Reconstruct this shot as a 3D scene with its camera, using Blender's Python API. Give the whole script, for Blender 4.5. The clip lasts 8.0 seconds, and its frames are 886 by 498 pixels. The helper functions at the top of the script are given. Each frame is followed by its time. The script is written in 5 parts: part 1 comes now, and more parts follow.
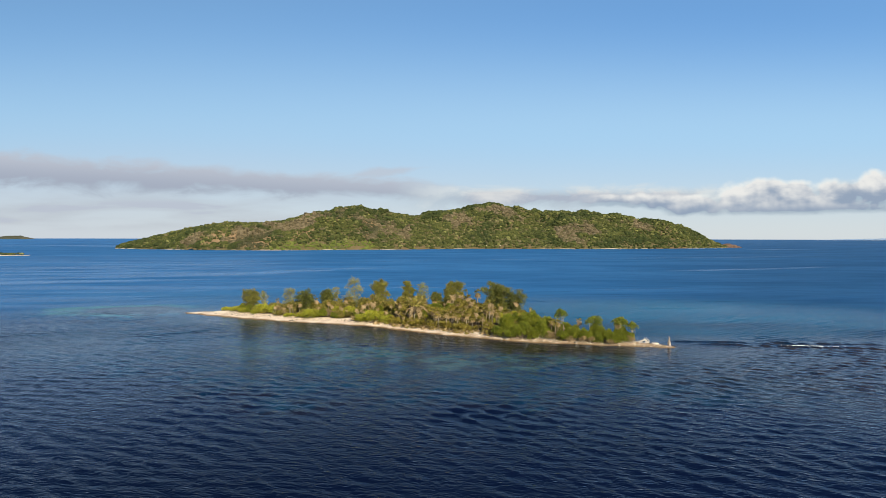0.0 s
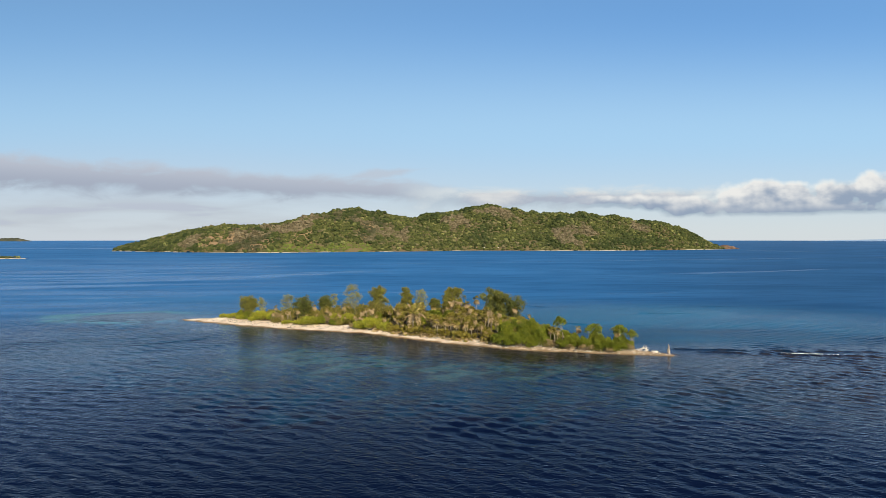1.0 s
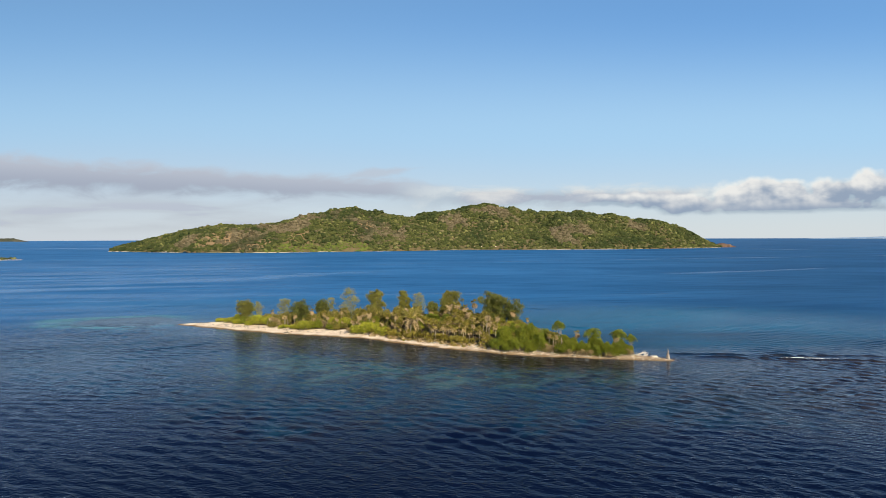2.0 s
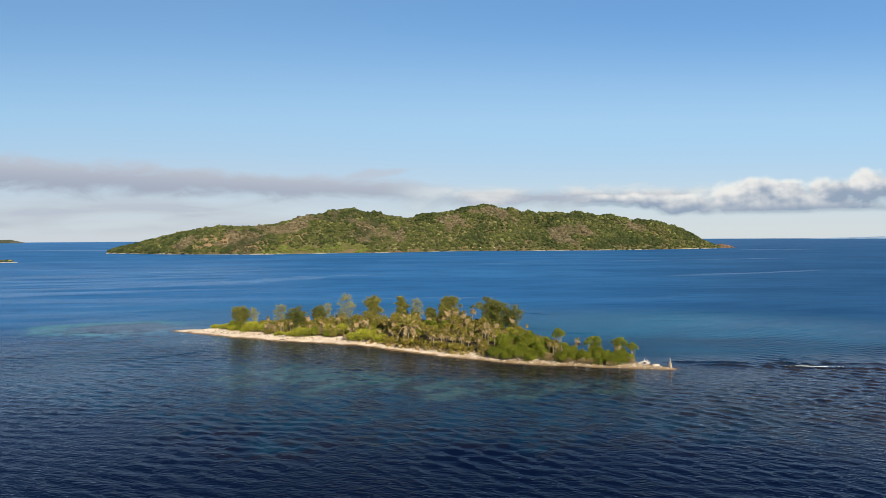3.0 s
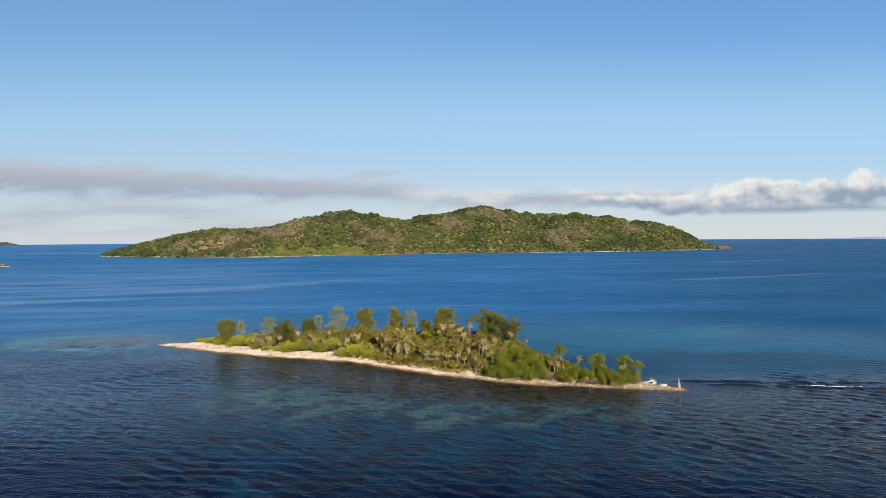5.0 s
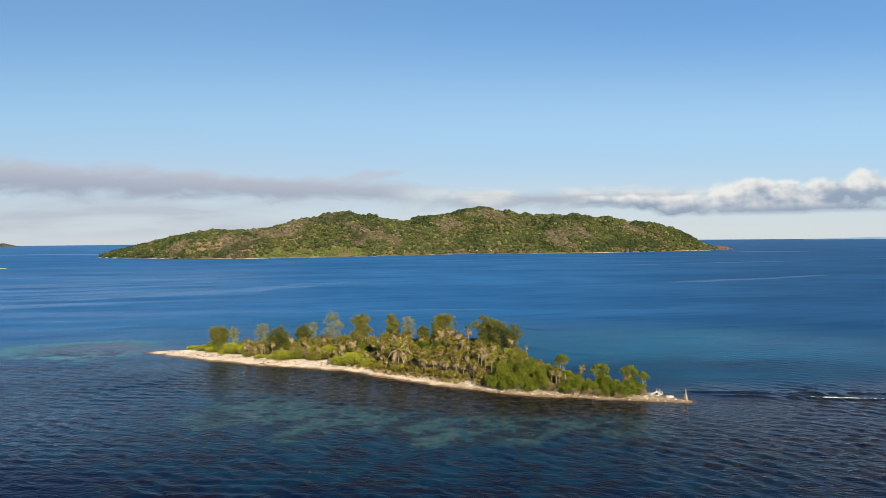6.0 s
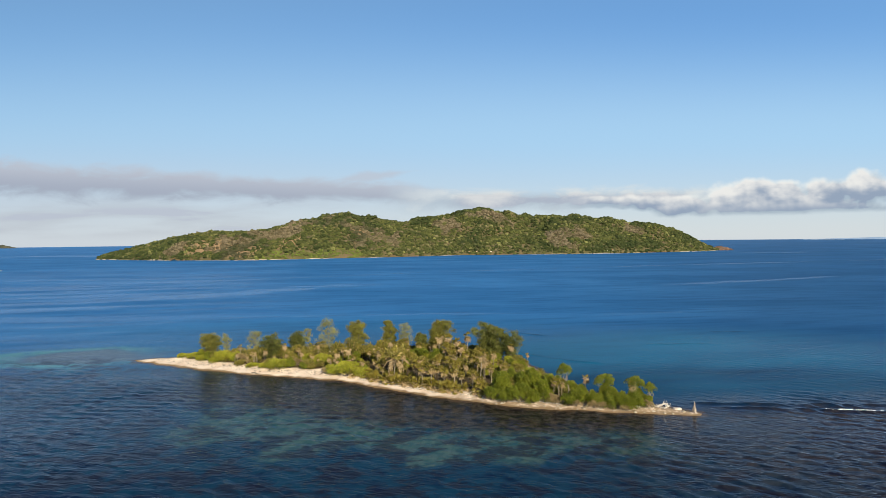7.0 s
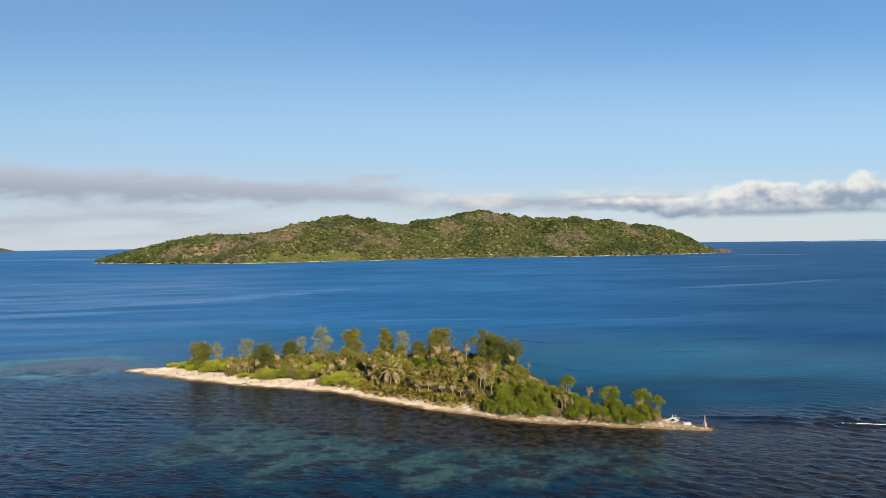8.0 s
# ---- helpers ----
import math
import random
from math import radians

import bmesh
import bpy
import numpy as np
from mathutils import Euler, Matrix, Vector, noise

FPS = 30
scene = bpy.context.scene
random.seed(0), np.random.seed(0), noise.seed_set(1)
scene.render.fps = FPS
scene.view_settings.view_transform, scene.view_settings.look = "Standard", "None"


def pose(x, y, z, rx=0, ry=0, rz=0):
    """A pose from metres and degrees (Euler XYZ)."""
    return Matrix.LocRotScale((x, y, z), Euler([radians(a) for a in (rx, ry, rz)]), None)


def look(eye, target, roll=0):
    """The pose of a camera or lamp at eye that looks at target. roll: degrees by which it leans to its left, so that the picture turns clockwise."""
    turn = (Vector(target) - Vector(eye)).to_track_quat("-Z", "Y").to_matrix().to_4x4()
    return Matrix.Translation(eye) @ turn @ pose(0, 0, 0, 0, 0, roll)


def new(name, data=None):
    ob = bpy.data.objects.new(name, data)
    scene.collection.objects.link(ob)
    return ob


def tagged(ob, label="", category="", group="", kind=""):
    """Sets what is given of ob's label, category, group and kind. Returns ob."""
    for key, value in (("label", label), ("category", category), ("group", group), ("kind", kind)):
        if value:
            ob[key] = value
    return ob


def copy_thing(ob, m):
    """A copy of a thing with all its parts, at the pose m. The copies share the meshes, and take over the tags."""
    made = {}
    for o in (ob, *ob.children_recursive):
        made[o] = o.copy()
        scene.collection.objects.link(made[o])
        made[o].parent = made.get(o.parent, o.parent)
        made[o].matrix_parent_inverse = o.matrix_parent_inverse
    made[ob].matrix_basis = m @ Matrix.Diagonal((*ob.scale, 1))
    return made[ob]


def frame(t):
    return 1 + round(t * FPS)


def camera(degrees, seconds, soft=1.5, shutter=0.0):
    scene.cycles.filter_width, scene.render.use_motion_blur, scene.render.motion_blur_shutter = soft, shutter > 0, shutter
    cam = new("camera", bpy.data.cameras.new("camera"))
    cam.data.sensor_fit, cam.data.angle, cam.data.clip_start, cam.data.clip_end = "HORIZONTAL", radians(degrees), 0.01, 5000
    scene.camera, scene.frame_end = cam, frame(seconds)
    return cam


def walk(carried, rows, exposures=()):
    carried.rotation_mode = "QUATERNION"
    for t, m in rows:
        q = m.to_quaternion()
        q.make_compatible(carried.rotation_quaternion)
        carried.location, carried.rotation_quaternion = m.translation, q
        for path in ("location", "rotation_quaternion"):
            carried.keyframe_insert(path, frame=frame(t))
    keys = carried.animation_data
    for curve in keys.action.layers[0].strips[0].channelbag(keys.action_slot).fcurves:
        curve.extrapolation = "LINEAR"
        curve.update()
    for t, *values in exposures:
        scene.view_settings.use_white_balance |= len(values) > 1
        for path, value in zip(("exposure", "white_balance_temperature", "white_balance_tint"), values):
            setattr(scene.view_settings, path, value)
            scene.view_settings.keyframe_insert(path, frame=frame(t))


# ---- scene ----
cam = camera(71.1, 8.0, 0.6)
PATH = [
    (0, (-0.265, 1.882, 30.165), (-0.276, 3.882, 30.127), 0.1),
    (0.5, (-0.438, 1.999, 31.104), (-0.445, 3.998, 31.07), -0.0),
    (1, (-0.523, 2.549, 32.111), (-0.527, 4.549, 32.077), -0.0),
    (1.5, (-0.66, 3.006, 33.001), (-0.659, 5.006, 32.962), -0.1),
    (3, (-0.404, 7.05, 35.575), (-0.395, 9.05, 35.538), -0.3),
    (3.5, (-0.174, 9.067, 36.374), (-0.162, 11.067, 36.337), -0.3),
    (4, (0.03, 11.429, 37.09), (0.043, 13.429, 37.054), -0.3),
    (4.5, (0.344, 14.081, 37.89), (0.358, 16.081, 37.855), -0.4),
    (6, (1.023, 22.924, 40.09), (1.042, 24.923, 40.057), -0.5),
    (6.5, (1.291, 26.082, 40.725), (1.311, 28.082, 40.693), -0.6),
    (7, (1.68, 29.681, 41.228), (1.7, 31.681, 41.197), -0.6),
    (7.5, (2.018, 33.212, 41.742), (2.039, 35.212, 41.711), -0.7),
    (8, (2.372, 36.54, 42.139), (2.392, 38.54, 42.116), -0.7),
]
walk(cam, [(t, look(eye, target, roll)) for t, eye, target, roll in PATH], [(0.0, 0.54, 6120, 6), (8.0, 0.54, 6120, 6)])

# ---- world and sun: low sun behind the camera, over its right shoulder ----
SUN_AZIMUTH, SUN_HEIGHT = 160.0, 25.0
world = bpy.data.worlds.new("sky")
scene.world = world
world.use_nodes = True
sky = world.node_tree.nodes.new("ShaderNodeTexSky")
sky.sky_type, sky.sun_disc = "NISHITA", False
sky.sun_elevation, sky.sun_rotation = radians(SUN_HEIGHT), radians(-SUN_AZIMUTH)
sky.air_density, sky.dust_density, sky.ozone_density = 1.0, 0.05, 2.4
world.node_tree.links.new(sky.outputs[0], world.node_tree.nodes["Background"].inputs[0])
world.node_tree.nodes["Background"].inputs[1].default_value = 0.076
sun = new("sun", bpy.data.lights.new("sun", "SUN"))
sun.data.energy, sun.data.angle, sun.data.color = 5.0, radians(0.5), (1.0, 0.83, 0.58)
sa, se = radians(SUN_AZIMUTH), radians(SUN_HEIGHT)
sun.matrix_world = look((0, 0, 0), (-math.sin(sa) * math.cos(se), -math.cos(sa) * math.cos(se), -math.sin(se)))


# ---- node graphs ----
class Graph:
    """A short way to write shader nodes."""

    def __init__(self, name):
        self.material = bpy.data.materials.new(name)
        self.material.use_nodes = True
        self.tree = self.material.node_tree
        self.tree.nodes.clear()
        self.out = self.add("ShaderNodeOutputMaterial")

    def add(self, kind):
        return self.tree.nodes.new(kind)

    def feed(self, socket, value):
        if isinstance(value, bpy.types.NodeSocket):
            self.tree.links.new(value, socket)
        elif isinstance(value, tuple) and len(socket.default_value) == 4 and len(value) == 3:
            socket.default_value = (*value, 1.0)
        else:
            socket.default_value = value

    def math(self, op, a, b=0.0, c=0.0):
        n = self.add("ShaderNodeMath")
        n.operation = op
        for i, v in enumerate((a, b, c)):
            self.feed(n.inputs[i], v)
        return n.outputs[0]

    def ramp(self, x, lo, hi):
        """0 at lo, 1 at hi, smooth between."""
        n = self.add("ShaderNodeMapRange")
        n.interpolation_type = "SMOOTHSTEP"
        flip = not isinstance(lo, bpy.types.NodeSocket) and not isinstance(hi, bpy.types.NodeSocket) and lo > hi
        self.feed(n.inputs[0], x)
        self.feed(n.inputs[1], hi if flip else lo)
        self.feed(n.inputs[2], lo if flip else hi)
        n.inputs[3].default_value, n.inputs[4].default_value = (1.0, 0.0) if flip else (0.0, 1.0)
        return n.outputs[0]

    def mix(self, fac, a, b, blend="MIX"):
        n = self.add("ShaderNodeMix")
        n.data_type, n.blend_type = "RGBA", blend
        self.feed(n.inputs[0], fac)
        self.feed(n.inputs[6], a)
        self.feed(n.inputs[7], b)
        return n.outputs[2]

    def noise(self, vector, scale, detail=4.0, rough=0.55, distortion=0.0):
        n = self.add("ShaderNodeTexNoise")
        self.feed(n.inputs["Vector"], vector)
        for key, v in (("Scale", scale), ("Detail", detail), ("Roughness", rough), ("Distortion", distortion)):
            n.inputs[key].default_value = v
        return n.outputs["Fac"]

    def place(self):
        return self.add("ShaderNodeNewGeometry").outputs["Position"]

    def local(self):
        return self.add("ShaderNodeTexCoord").outputs["Object"]

    def island_random(self):
        return self.add("ShaderNodeNewGeometry").outputs["Random Per Island"]

    def object_random(self):
        return self.add("ShaderNodeObjectInfo").outputs["Random"]

    def attribute(self, name):
        n = self.add("ShaderNodeAttribute")
        n.attribute_name = name
        return n.outputs["Fac"]

    def mapped(self, vector, turn=0.0, scale=(1, 1, 1), shift=(0, 0, 0)):
        n = self.add("ShaderNodeMapping")
        n.vector_type = "POINT"
        self.feed(n.inputs[0], vector)
        n.inputs["Location"].default_value = shift
        n.inputs["Rotation"].default_value = (0, 0, radians(turn))
        n.inputs["Scale"].default_value = scale
        return n.outputs[0]

    def grain(self, vector, turn, long):
        """Coordinates drawn out along a line that is turned that far from x."""
        n = self.add("ShaderNodeMapping")
        n.vector_type = "TEXTURE"
        self.feed(n.inputs[0], vector)
        n.inputs["Rotation"].default_value = (0, 0, radians(turn))
        n.inputs["Scale"].default_value = (long, 1, 1)
        return n.outputs[0]

    def bump(self, height, distance=1.0, strength=1.0):
        n = self.add("ShaderNodeBump")
        n.inputs["Strength"].default_value, n.inputs["Distance"].default_value = strength, distance
        self.feed(n.inputs["Height"], height)
        return n.outputs[0]

    def surface(self, colour, rough, normal=None, specular=0.5, ior=1.5):
        n = self.add("ShaderNodeBsdfPrincipled")
        self.feed(n.inputs["Base Color"], colour)
        self.feed(n.inputs["Roughness"], rough)
        self.feed(n.inputs["Specular IOR Level"], specular)
        n.inputs["IOR"].default_value = ior
        if normal is not None:
            self.feed(n.inputs["Normal"], normal)
        return n.outputs[0]

    def done(self, shader):
        self.tree.links.new(shader, self.out.inputs[0])
        return self.material


def foliage(name, dark, light, dry=None, dry_share=0.0, through_light=0.3):
    """Leaves: each one its own tone, each plant its own tint; some light passes through."""
    g = Graph(name)
    leaf = g.island_random()
    tone = g.mix(leaf, dark, light)
    if dry is not None:
        again = g.math("FRACT", g.math("MULTIPLY", leaf, 7.31))
        tone = g.mix(g.ramp(again, 1 - dry_share - 0.02, 1 - dry_share + 0.02), tone, dry)
    # random darker patches, deepened to paint in the shadow gaps of the crowns
    shade_patch = g.noise(g.local(), 0.45, 3.0)
    tone = g.mix(g.math("MULTIPLY", g.ramp(shade_patch, 0.35, 0.65), 0.6), tone, tuple(0.45 * c for c in dark))
    own = g.object_random()
    tone = g.mix(g.math("MULTIPLY", own, 0.28), tone, (light[0] * 1.08, light[1] * 1.02, light[2] * 0.9))
    front = g.surface(tone, 0.55, specular=0.25)
    back = g.add("ShaderNodeBsdfTranslucent")
    g.feed(back.inputs[0], tone)
    both = g.add("ShaderNodeMixShader")
    both.inputs[0].default_value = 0.5 * through_light
    g.tree.links.new(front, both.inputs[1])
    g.tree.links.new(back.outputs[0], both.inputs[2])
    return g.done(both.outputs[0])


def plain(name, a, b, scale, rough=0.85, relief=0.02, stretch=(1, 1, 1)):
    """A rough natural surface of two tones with grain at two sizes."""
    g = Graph(name)
    at = g.mapped(g.local(), 0, stretch)
    big, fine = g.noise(at, scale, 5.0), g.noise(at, scale * 7.0, 3.0)
    tone = g.mix(g.ramp(big, 0.3, 0.7), a, b)
    tone = g.mix(g.math("MULTIPLY", g.ramp(fine, 0.45, 0.75), 0.4), tone, tuple(0.55 * c for c in a))
    return g.done(g.surface(tone, rough, g.bump(fine, relief), 0.2))


def make_water():
    g = Graph("sea_water")
    at = g.place()
    shallow, reef, sand = g.attribute("shallow"), g.attribute("reef"), g.attribute("sand")
    coral = g.noise(at, 0.12, 6.0, 0.64, 0.4)
    coral_fine = g.noise(at, 0.42, 5.0, 0.65, 0.3)
    heads = g.noise(g.mapped(at, 0, (0.7, 1.0, 1.0), (31, 7, 0)), 0.17, 6.0, 0.68, 0.3)
    wide = g.noise(g.mapped(at, 20, (0.4, 1.0, 1.0)), 0.011, 4.0, 0.55, 0.3)
    ripple_shade = g.noise(g.grain(at, 7, 5.0), 0.10, 6.0, 0.68)
    # how shallow: deep water, then blue channels, then pale rubble
    rise = g.math("ADD", shallow, g.math("MULTIPLY", g.math("SUBTRACT", coral, 0.5), 1.1))
    rise = g.math("ADD", rise, g.math("MULTIPLY", g.math("SUBTRACT", coral_fine, 0.5), 0.7))
    rise = g.math("MULTIPLY", rise, g.ramp(shallow, 0.02, 0.3))
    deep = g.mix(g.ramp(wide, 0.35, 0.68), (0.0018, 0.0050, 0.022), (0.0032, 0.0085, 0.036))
    # far open sea: reflected sky is painted into the body colour as brighter blue
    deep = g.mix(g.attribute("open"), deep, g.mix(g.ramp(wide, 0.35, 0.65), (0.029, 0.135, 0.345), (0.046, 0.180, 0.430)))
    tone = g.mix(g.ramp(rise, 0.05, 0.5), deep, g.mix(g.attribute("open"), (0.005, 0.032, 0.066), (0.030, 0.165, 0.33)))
    tone = g.mix(g.math("MULTIPLY", g.attribute("lagoon"), g.ramp(wide, 0.3, 0.6)), tone, (0.014, 0.118, 0.235))
    tone = g.mix(g.ramp(rise, 0.55, 1.0), tone, g.mix(g.ramp(coral_fine, 0.35, 0.65), (0.022, 0.066, 0.072), (0.056, 0.096, 0.092)))
    tone = g.mix(g.math("MULTIPLY", sand, g.ramp(coral, 0.25, 0.55)), tone, (0.075, 0.215, 0.260))
    tone = g.mix(g.math("MULTIPLY", g.attribute("flat"), 0.75), tone, g.mix(g.ramp(coral_fine, 0.35, 0.65), (0.085, 0.105, 0.115), (0.135, 0.150, 0.150)))
    # dark coral heads scattered over the shallows, brown weed close to the beach with the trees' dark reflection
    # painted into it
    tone = g.mix(g.math("MULTIPLY", g.math("MULTIPLY", g.ramp(heads, 0.47, 0.57), g.ramp(shallow, 0.04, 0.25)), 0.78), tone, (0.010, 0.009, 0.018))
    weed = g.mix(g.ramp(coral_fine, 0.35, 0.65), (0.005, 0.004, 0.005), (0.046, 0.035, 0.027))
    tone = g.mix(g.math("MULTIPLY", g.math("MULTIPLY", reef, 0.92), g.ramp(g.math("ADD", coral, g.math("MULTIPLY", reef, 0.2)), 0.40, 0.62)), tone, weed)
    tone = g.mix(g.math("MULTIPLY", g.attribute("edge"), g.ramp(coral_fine, 0.2, 0.6)), tone, (0.080, 0.050, 0.027))
    # far wind ripples: their dark streaks are painted into the body colour
    tone = g.mix(g.math("MULTIPLY", g.math("MULTIPLY", g.attribute("far"), g.ramp(ripple_shade, 0.44, 0.66)), 0.34), tone, (0.008, 0.045, 0.14))
    # wave faces: their shade is painted dark into the water along the swell lines
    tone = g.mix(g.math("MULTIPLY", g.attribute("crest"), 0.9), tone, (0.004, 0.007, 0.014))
    # ripples on top of the modelled swell, longer along the crests than across them
    chop = 0.0
    for turn, long, scale, high in ((-30, 1.9, 0.75, 0.11), (-10, 2.0, 1.6, 0.09), (4, 2.0, 3.6, 0.05)):
        chop = g.math("ADD", chop, g.math("MULTIPLY", g.noise(g.grain(at, turn, long), scale, 2.0, 0.5, 0.25), high))
    gust = g.noise(g.grain(at, -12, 3.0), 0.02, 3.0)
    chop = g.math("MULTIPLY", chop, g.math("ADD", 0.75, g.math("MULTIPLY", g.ramp(gust, 0.3, 0.7), 0.5)))
    chop = g.math("MULTIPLY", chop, g.math("SUBTRACT", 1.0, g.math("MULTIPLY", g.attribute("calm"), 0.6)))
    ripple = g.bump(g.math("MULTIPLY", chop, g.attribute("chop")), 1.0, 1.0)
    bounce = g.add("ShaderNodeFresnel")
    bounce.inputs[0].default_value = 1.33
    g.feed(bounce.inputs[1], ripple)
    # the power cuts weak mirroring most; far off, where the faces of the waves that lean to the eye hide the rest, and
    # in the lagoon it is turned down by hand; smooth slicks still mirror the low sky
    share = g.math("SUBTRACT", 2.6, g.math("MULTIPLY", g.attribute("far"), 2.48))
    share = g.math("ADD", share, g.math("MULTIPLY", g.math("MULTIPLY", g.attribute("slick"), g.ramp(g.noise(g.grain(at, 14, 6.0), 0.04, 4.0, 0.6), 0.34, 0.60)), 0.75))
    share = g.math("MINIMUM", g.math("MULTIPLY", g.math("POWER", bounce.outputs[0], 2.1), share), 0.55)
    mirror = g.add("ShaderNodeBsdfGlossy")
    mirror.inputs["Color"].default_value = (0.77, 0.87, 1.0, 1.0)
    g.feed(mirror.inputs["Roughness"], g.math("ADD", 0.06, g.math("MULTIPLY", g.attribute("far"), 0.2)))
    g.feed(mirror.inputs["Normal"], ripple)
    body = g.add("ShaderNodeBsdfDiffuse")
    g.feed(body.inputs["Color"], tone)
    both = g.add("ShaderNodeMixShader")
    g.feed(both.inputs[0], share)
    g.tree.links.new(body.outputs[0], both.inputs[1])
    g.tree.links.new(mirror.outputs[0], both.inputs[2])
    return g.done(both.outputs[0])


def make_sand():
    g = Graph("coral_sand")
    at = g.place()
    inland = g.attribute("inland")
    big, fine, speck = g.noise(at, 0.22, 5.0), g.noise(at, 2.2, 4.0), g.noise(at, 1.1, 6.0, 0.7)
    tone = g.mix(g.ramp(big, 0.3, 0.7), (0.70, 0.55, 0.42), (0.84, 0.71, 0.58))
    tone = g.mix(g.math("MULTIPLY", g.ramp(fine, 0.5, 0.75), 0.35), tone, (0.48, 0.36, 0.25))
    edge = g.math("ADD", inland, g.math("MULTIPLY", g.math("SUBTRACT", big, 0.5), 3.0))
    tone = g.mix(g.ramp(edge, 1.9, 0.5), tone, (0.25, 0.165, 0.085))
    drift = g.math("MULTIPLY", g.ramp(speck, 0.54, 0.62), g.ramp(edge, 2.0, 5.0))
    tone = g.mix(g.math("MULTIPLY", drift, 0.75), tone, (0.16, 0.11, 0.07))
    rubble = g.math("MULTIPLY", g.attribute("rubble"), g.ramp(g.noise(at, 0.8, 5.0, 0.65), 0.33, 0.55))
    tone = g.mix(g.math("MULTIPLY", rubble, 0.85), tone, (0.26, 0.185, 0.11))
    # brown leaf litter under the plants, darkened to paint in their shade
    litter = g.mix(g.ramp(fine, 0.35, 0.65), (0.05, 0.037, 0.02), (0.14, 0.10, 0.055))
    tone = g.mix(g.ramp(edge, 7.0, 9.5), tone, litter)
    return g.done(g.surface(tone, 0.95, g.bump(g.math("ADD", fine, big), 0.05), 0.1))


def make_hill():
    g = Graph("wooded_hill_ground")
    at = g.place()
    z = g.add("ShaderNodeSeparateXYZ")
    g.feed(z.inputs[0], at)
    big, fine = g.noise(at, 0.012, 5.0), g.noise(at, 0.11, 5.0, 0.65)
    tone = g.mix(g.ramp(big, 0.35, 0.65), (0.055, 0.070, 0.022), (0.13, 0.10, 0.055))
    tone = g.mix(g.math("MULTIPLY", g.ramp(fine, 0.45, 0.7), 0.6), tone, (0.17, 0.13, 0.08))
    tone = g.mix(g.math("MULTIPLY", g.attribute("bare"), g.ramp(fine, 0.3, 0.55)), tone, (0.27, 0.185, 0.11))
    shore = g.math("ADD", z.outputs[2], g.math("MULTIPLY", g.math("SUBTRACT", g.noise(at, 0.012, 3.0), 0.5), 9.0))
    tone = g.mix(g.ramp(shore, 0.8, 0.0), tone, (0.40, 0.35, 0.28))
    return g.done(g.surface(tone, 0.95, g.bump(fine, 1.0), 0.1))


def make_forest():
    """Far woods: green crowns, olive and grey dry stands in patches, pale single crowns."""
    g = Graph("far_forest")
    at = g.place()
    one = g.island_random()
    two = g.math("FRACT", g.math("MULTIPLY", one, 13.7))
    dry = g.math("ADD", g.attribute("dry"), g.math("MULTIPLY", g.math("SUBTRACT", two, 0.5), 0.5))
    green = g.mix(one, (0.032, 0.044, 0.014), (0.110, 0.116, 0.036))
    green = g.mix(g.ramp(two, 0.90, 0.95), green, (0.21, 0.21, 0.075))
    brown = g.mix(one, (0.090, 0.070, 0.042), (0.215, 0.170, 0.115))
    tone = g.mix(g.math("MULTIPLY", g.ramp(dry, 0.36, 0.64), 0.88), green, brown)
    stand = g.noise(at, 0.011, 4.0, 0.6)
    tone = g.mix(g.math("MULTIPLY", g.ramp(stand, 0.50, 0.60), 0.6), tone, (0.022, 0.036, 0.013))
    fine = g.noise(at, 0.5, 4.0, 0.7)
    tone = g.mix(g.math("MULTIPLY", g.ramp(fine, 0.45, 0.7), 0.55), tone, (0.02, 0.026, 0.01))
    return g.done(g.surface(tone, 0.9, g.bump(fine, 1.6), 0.1))


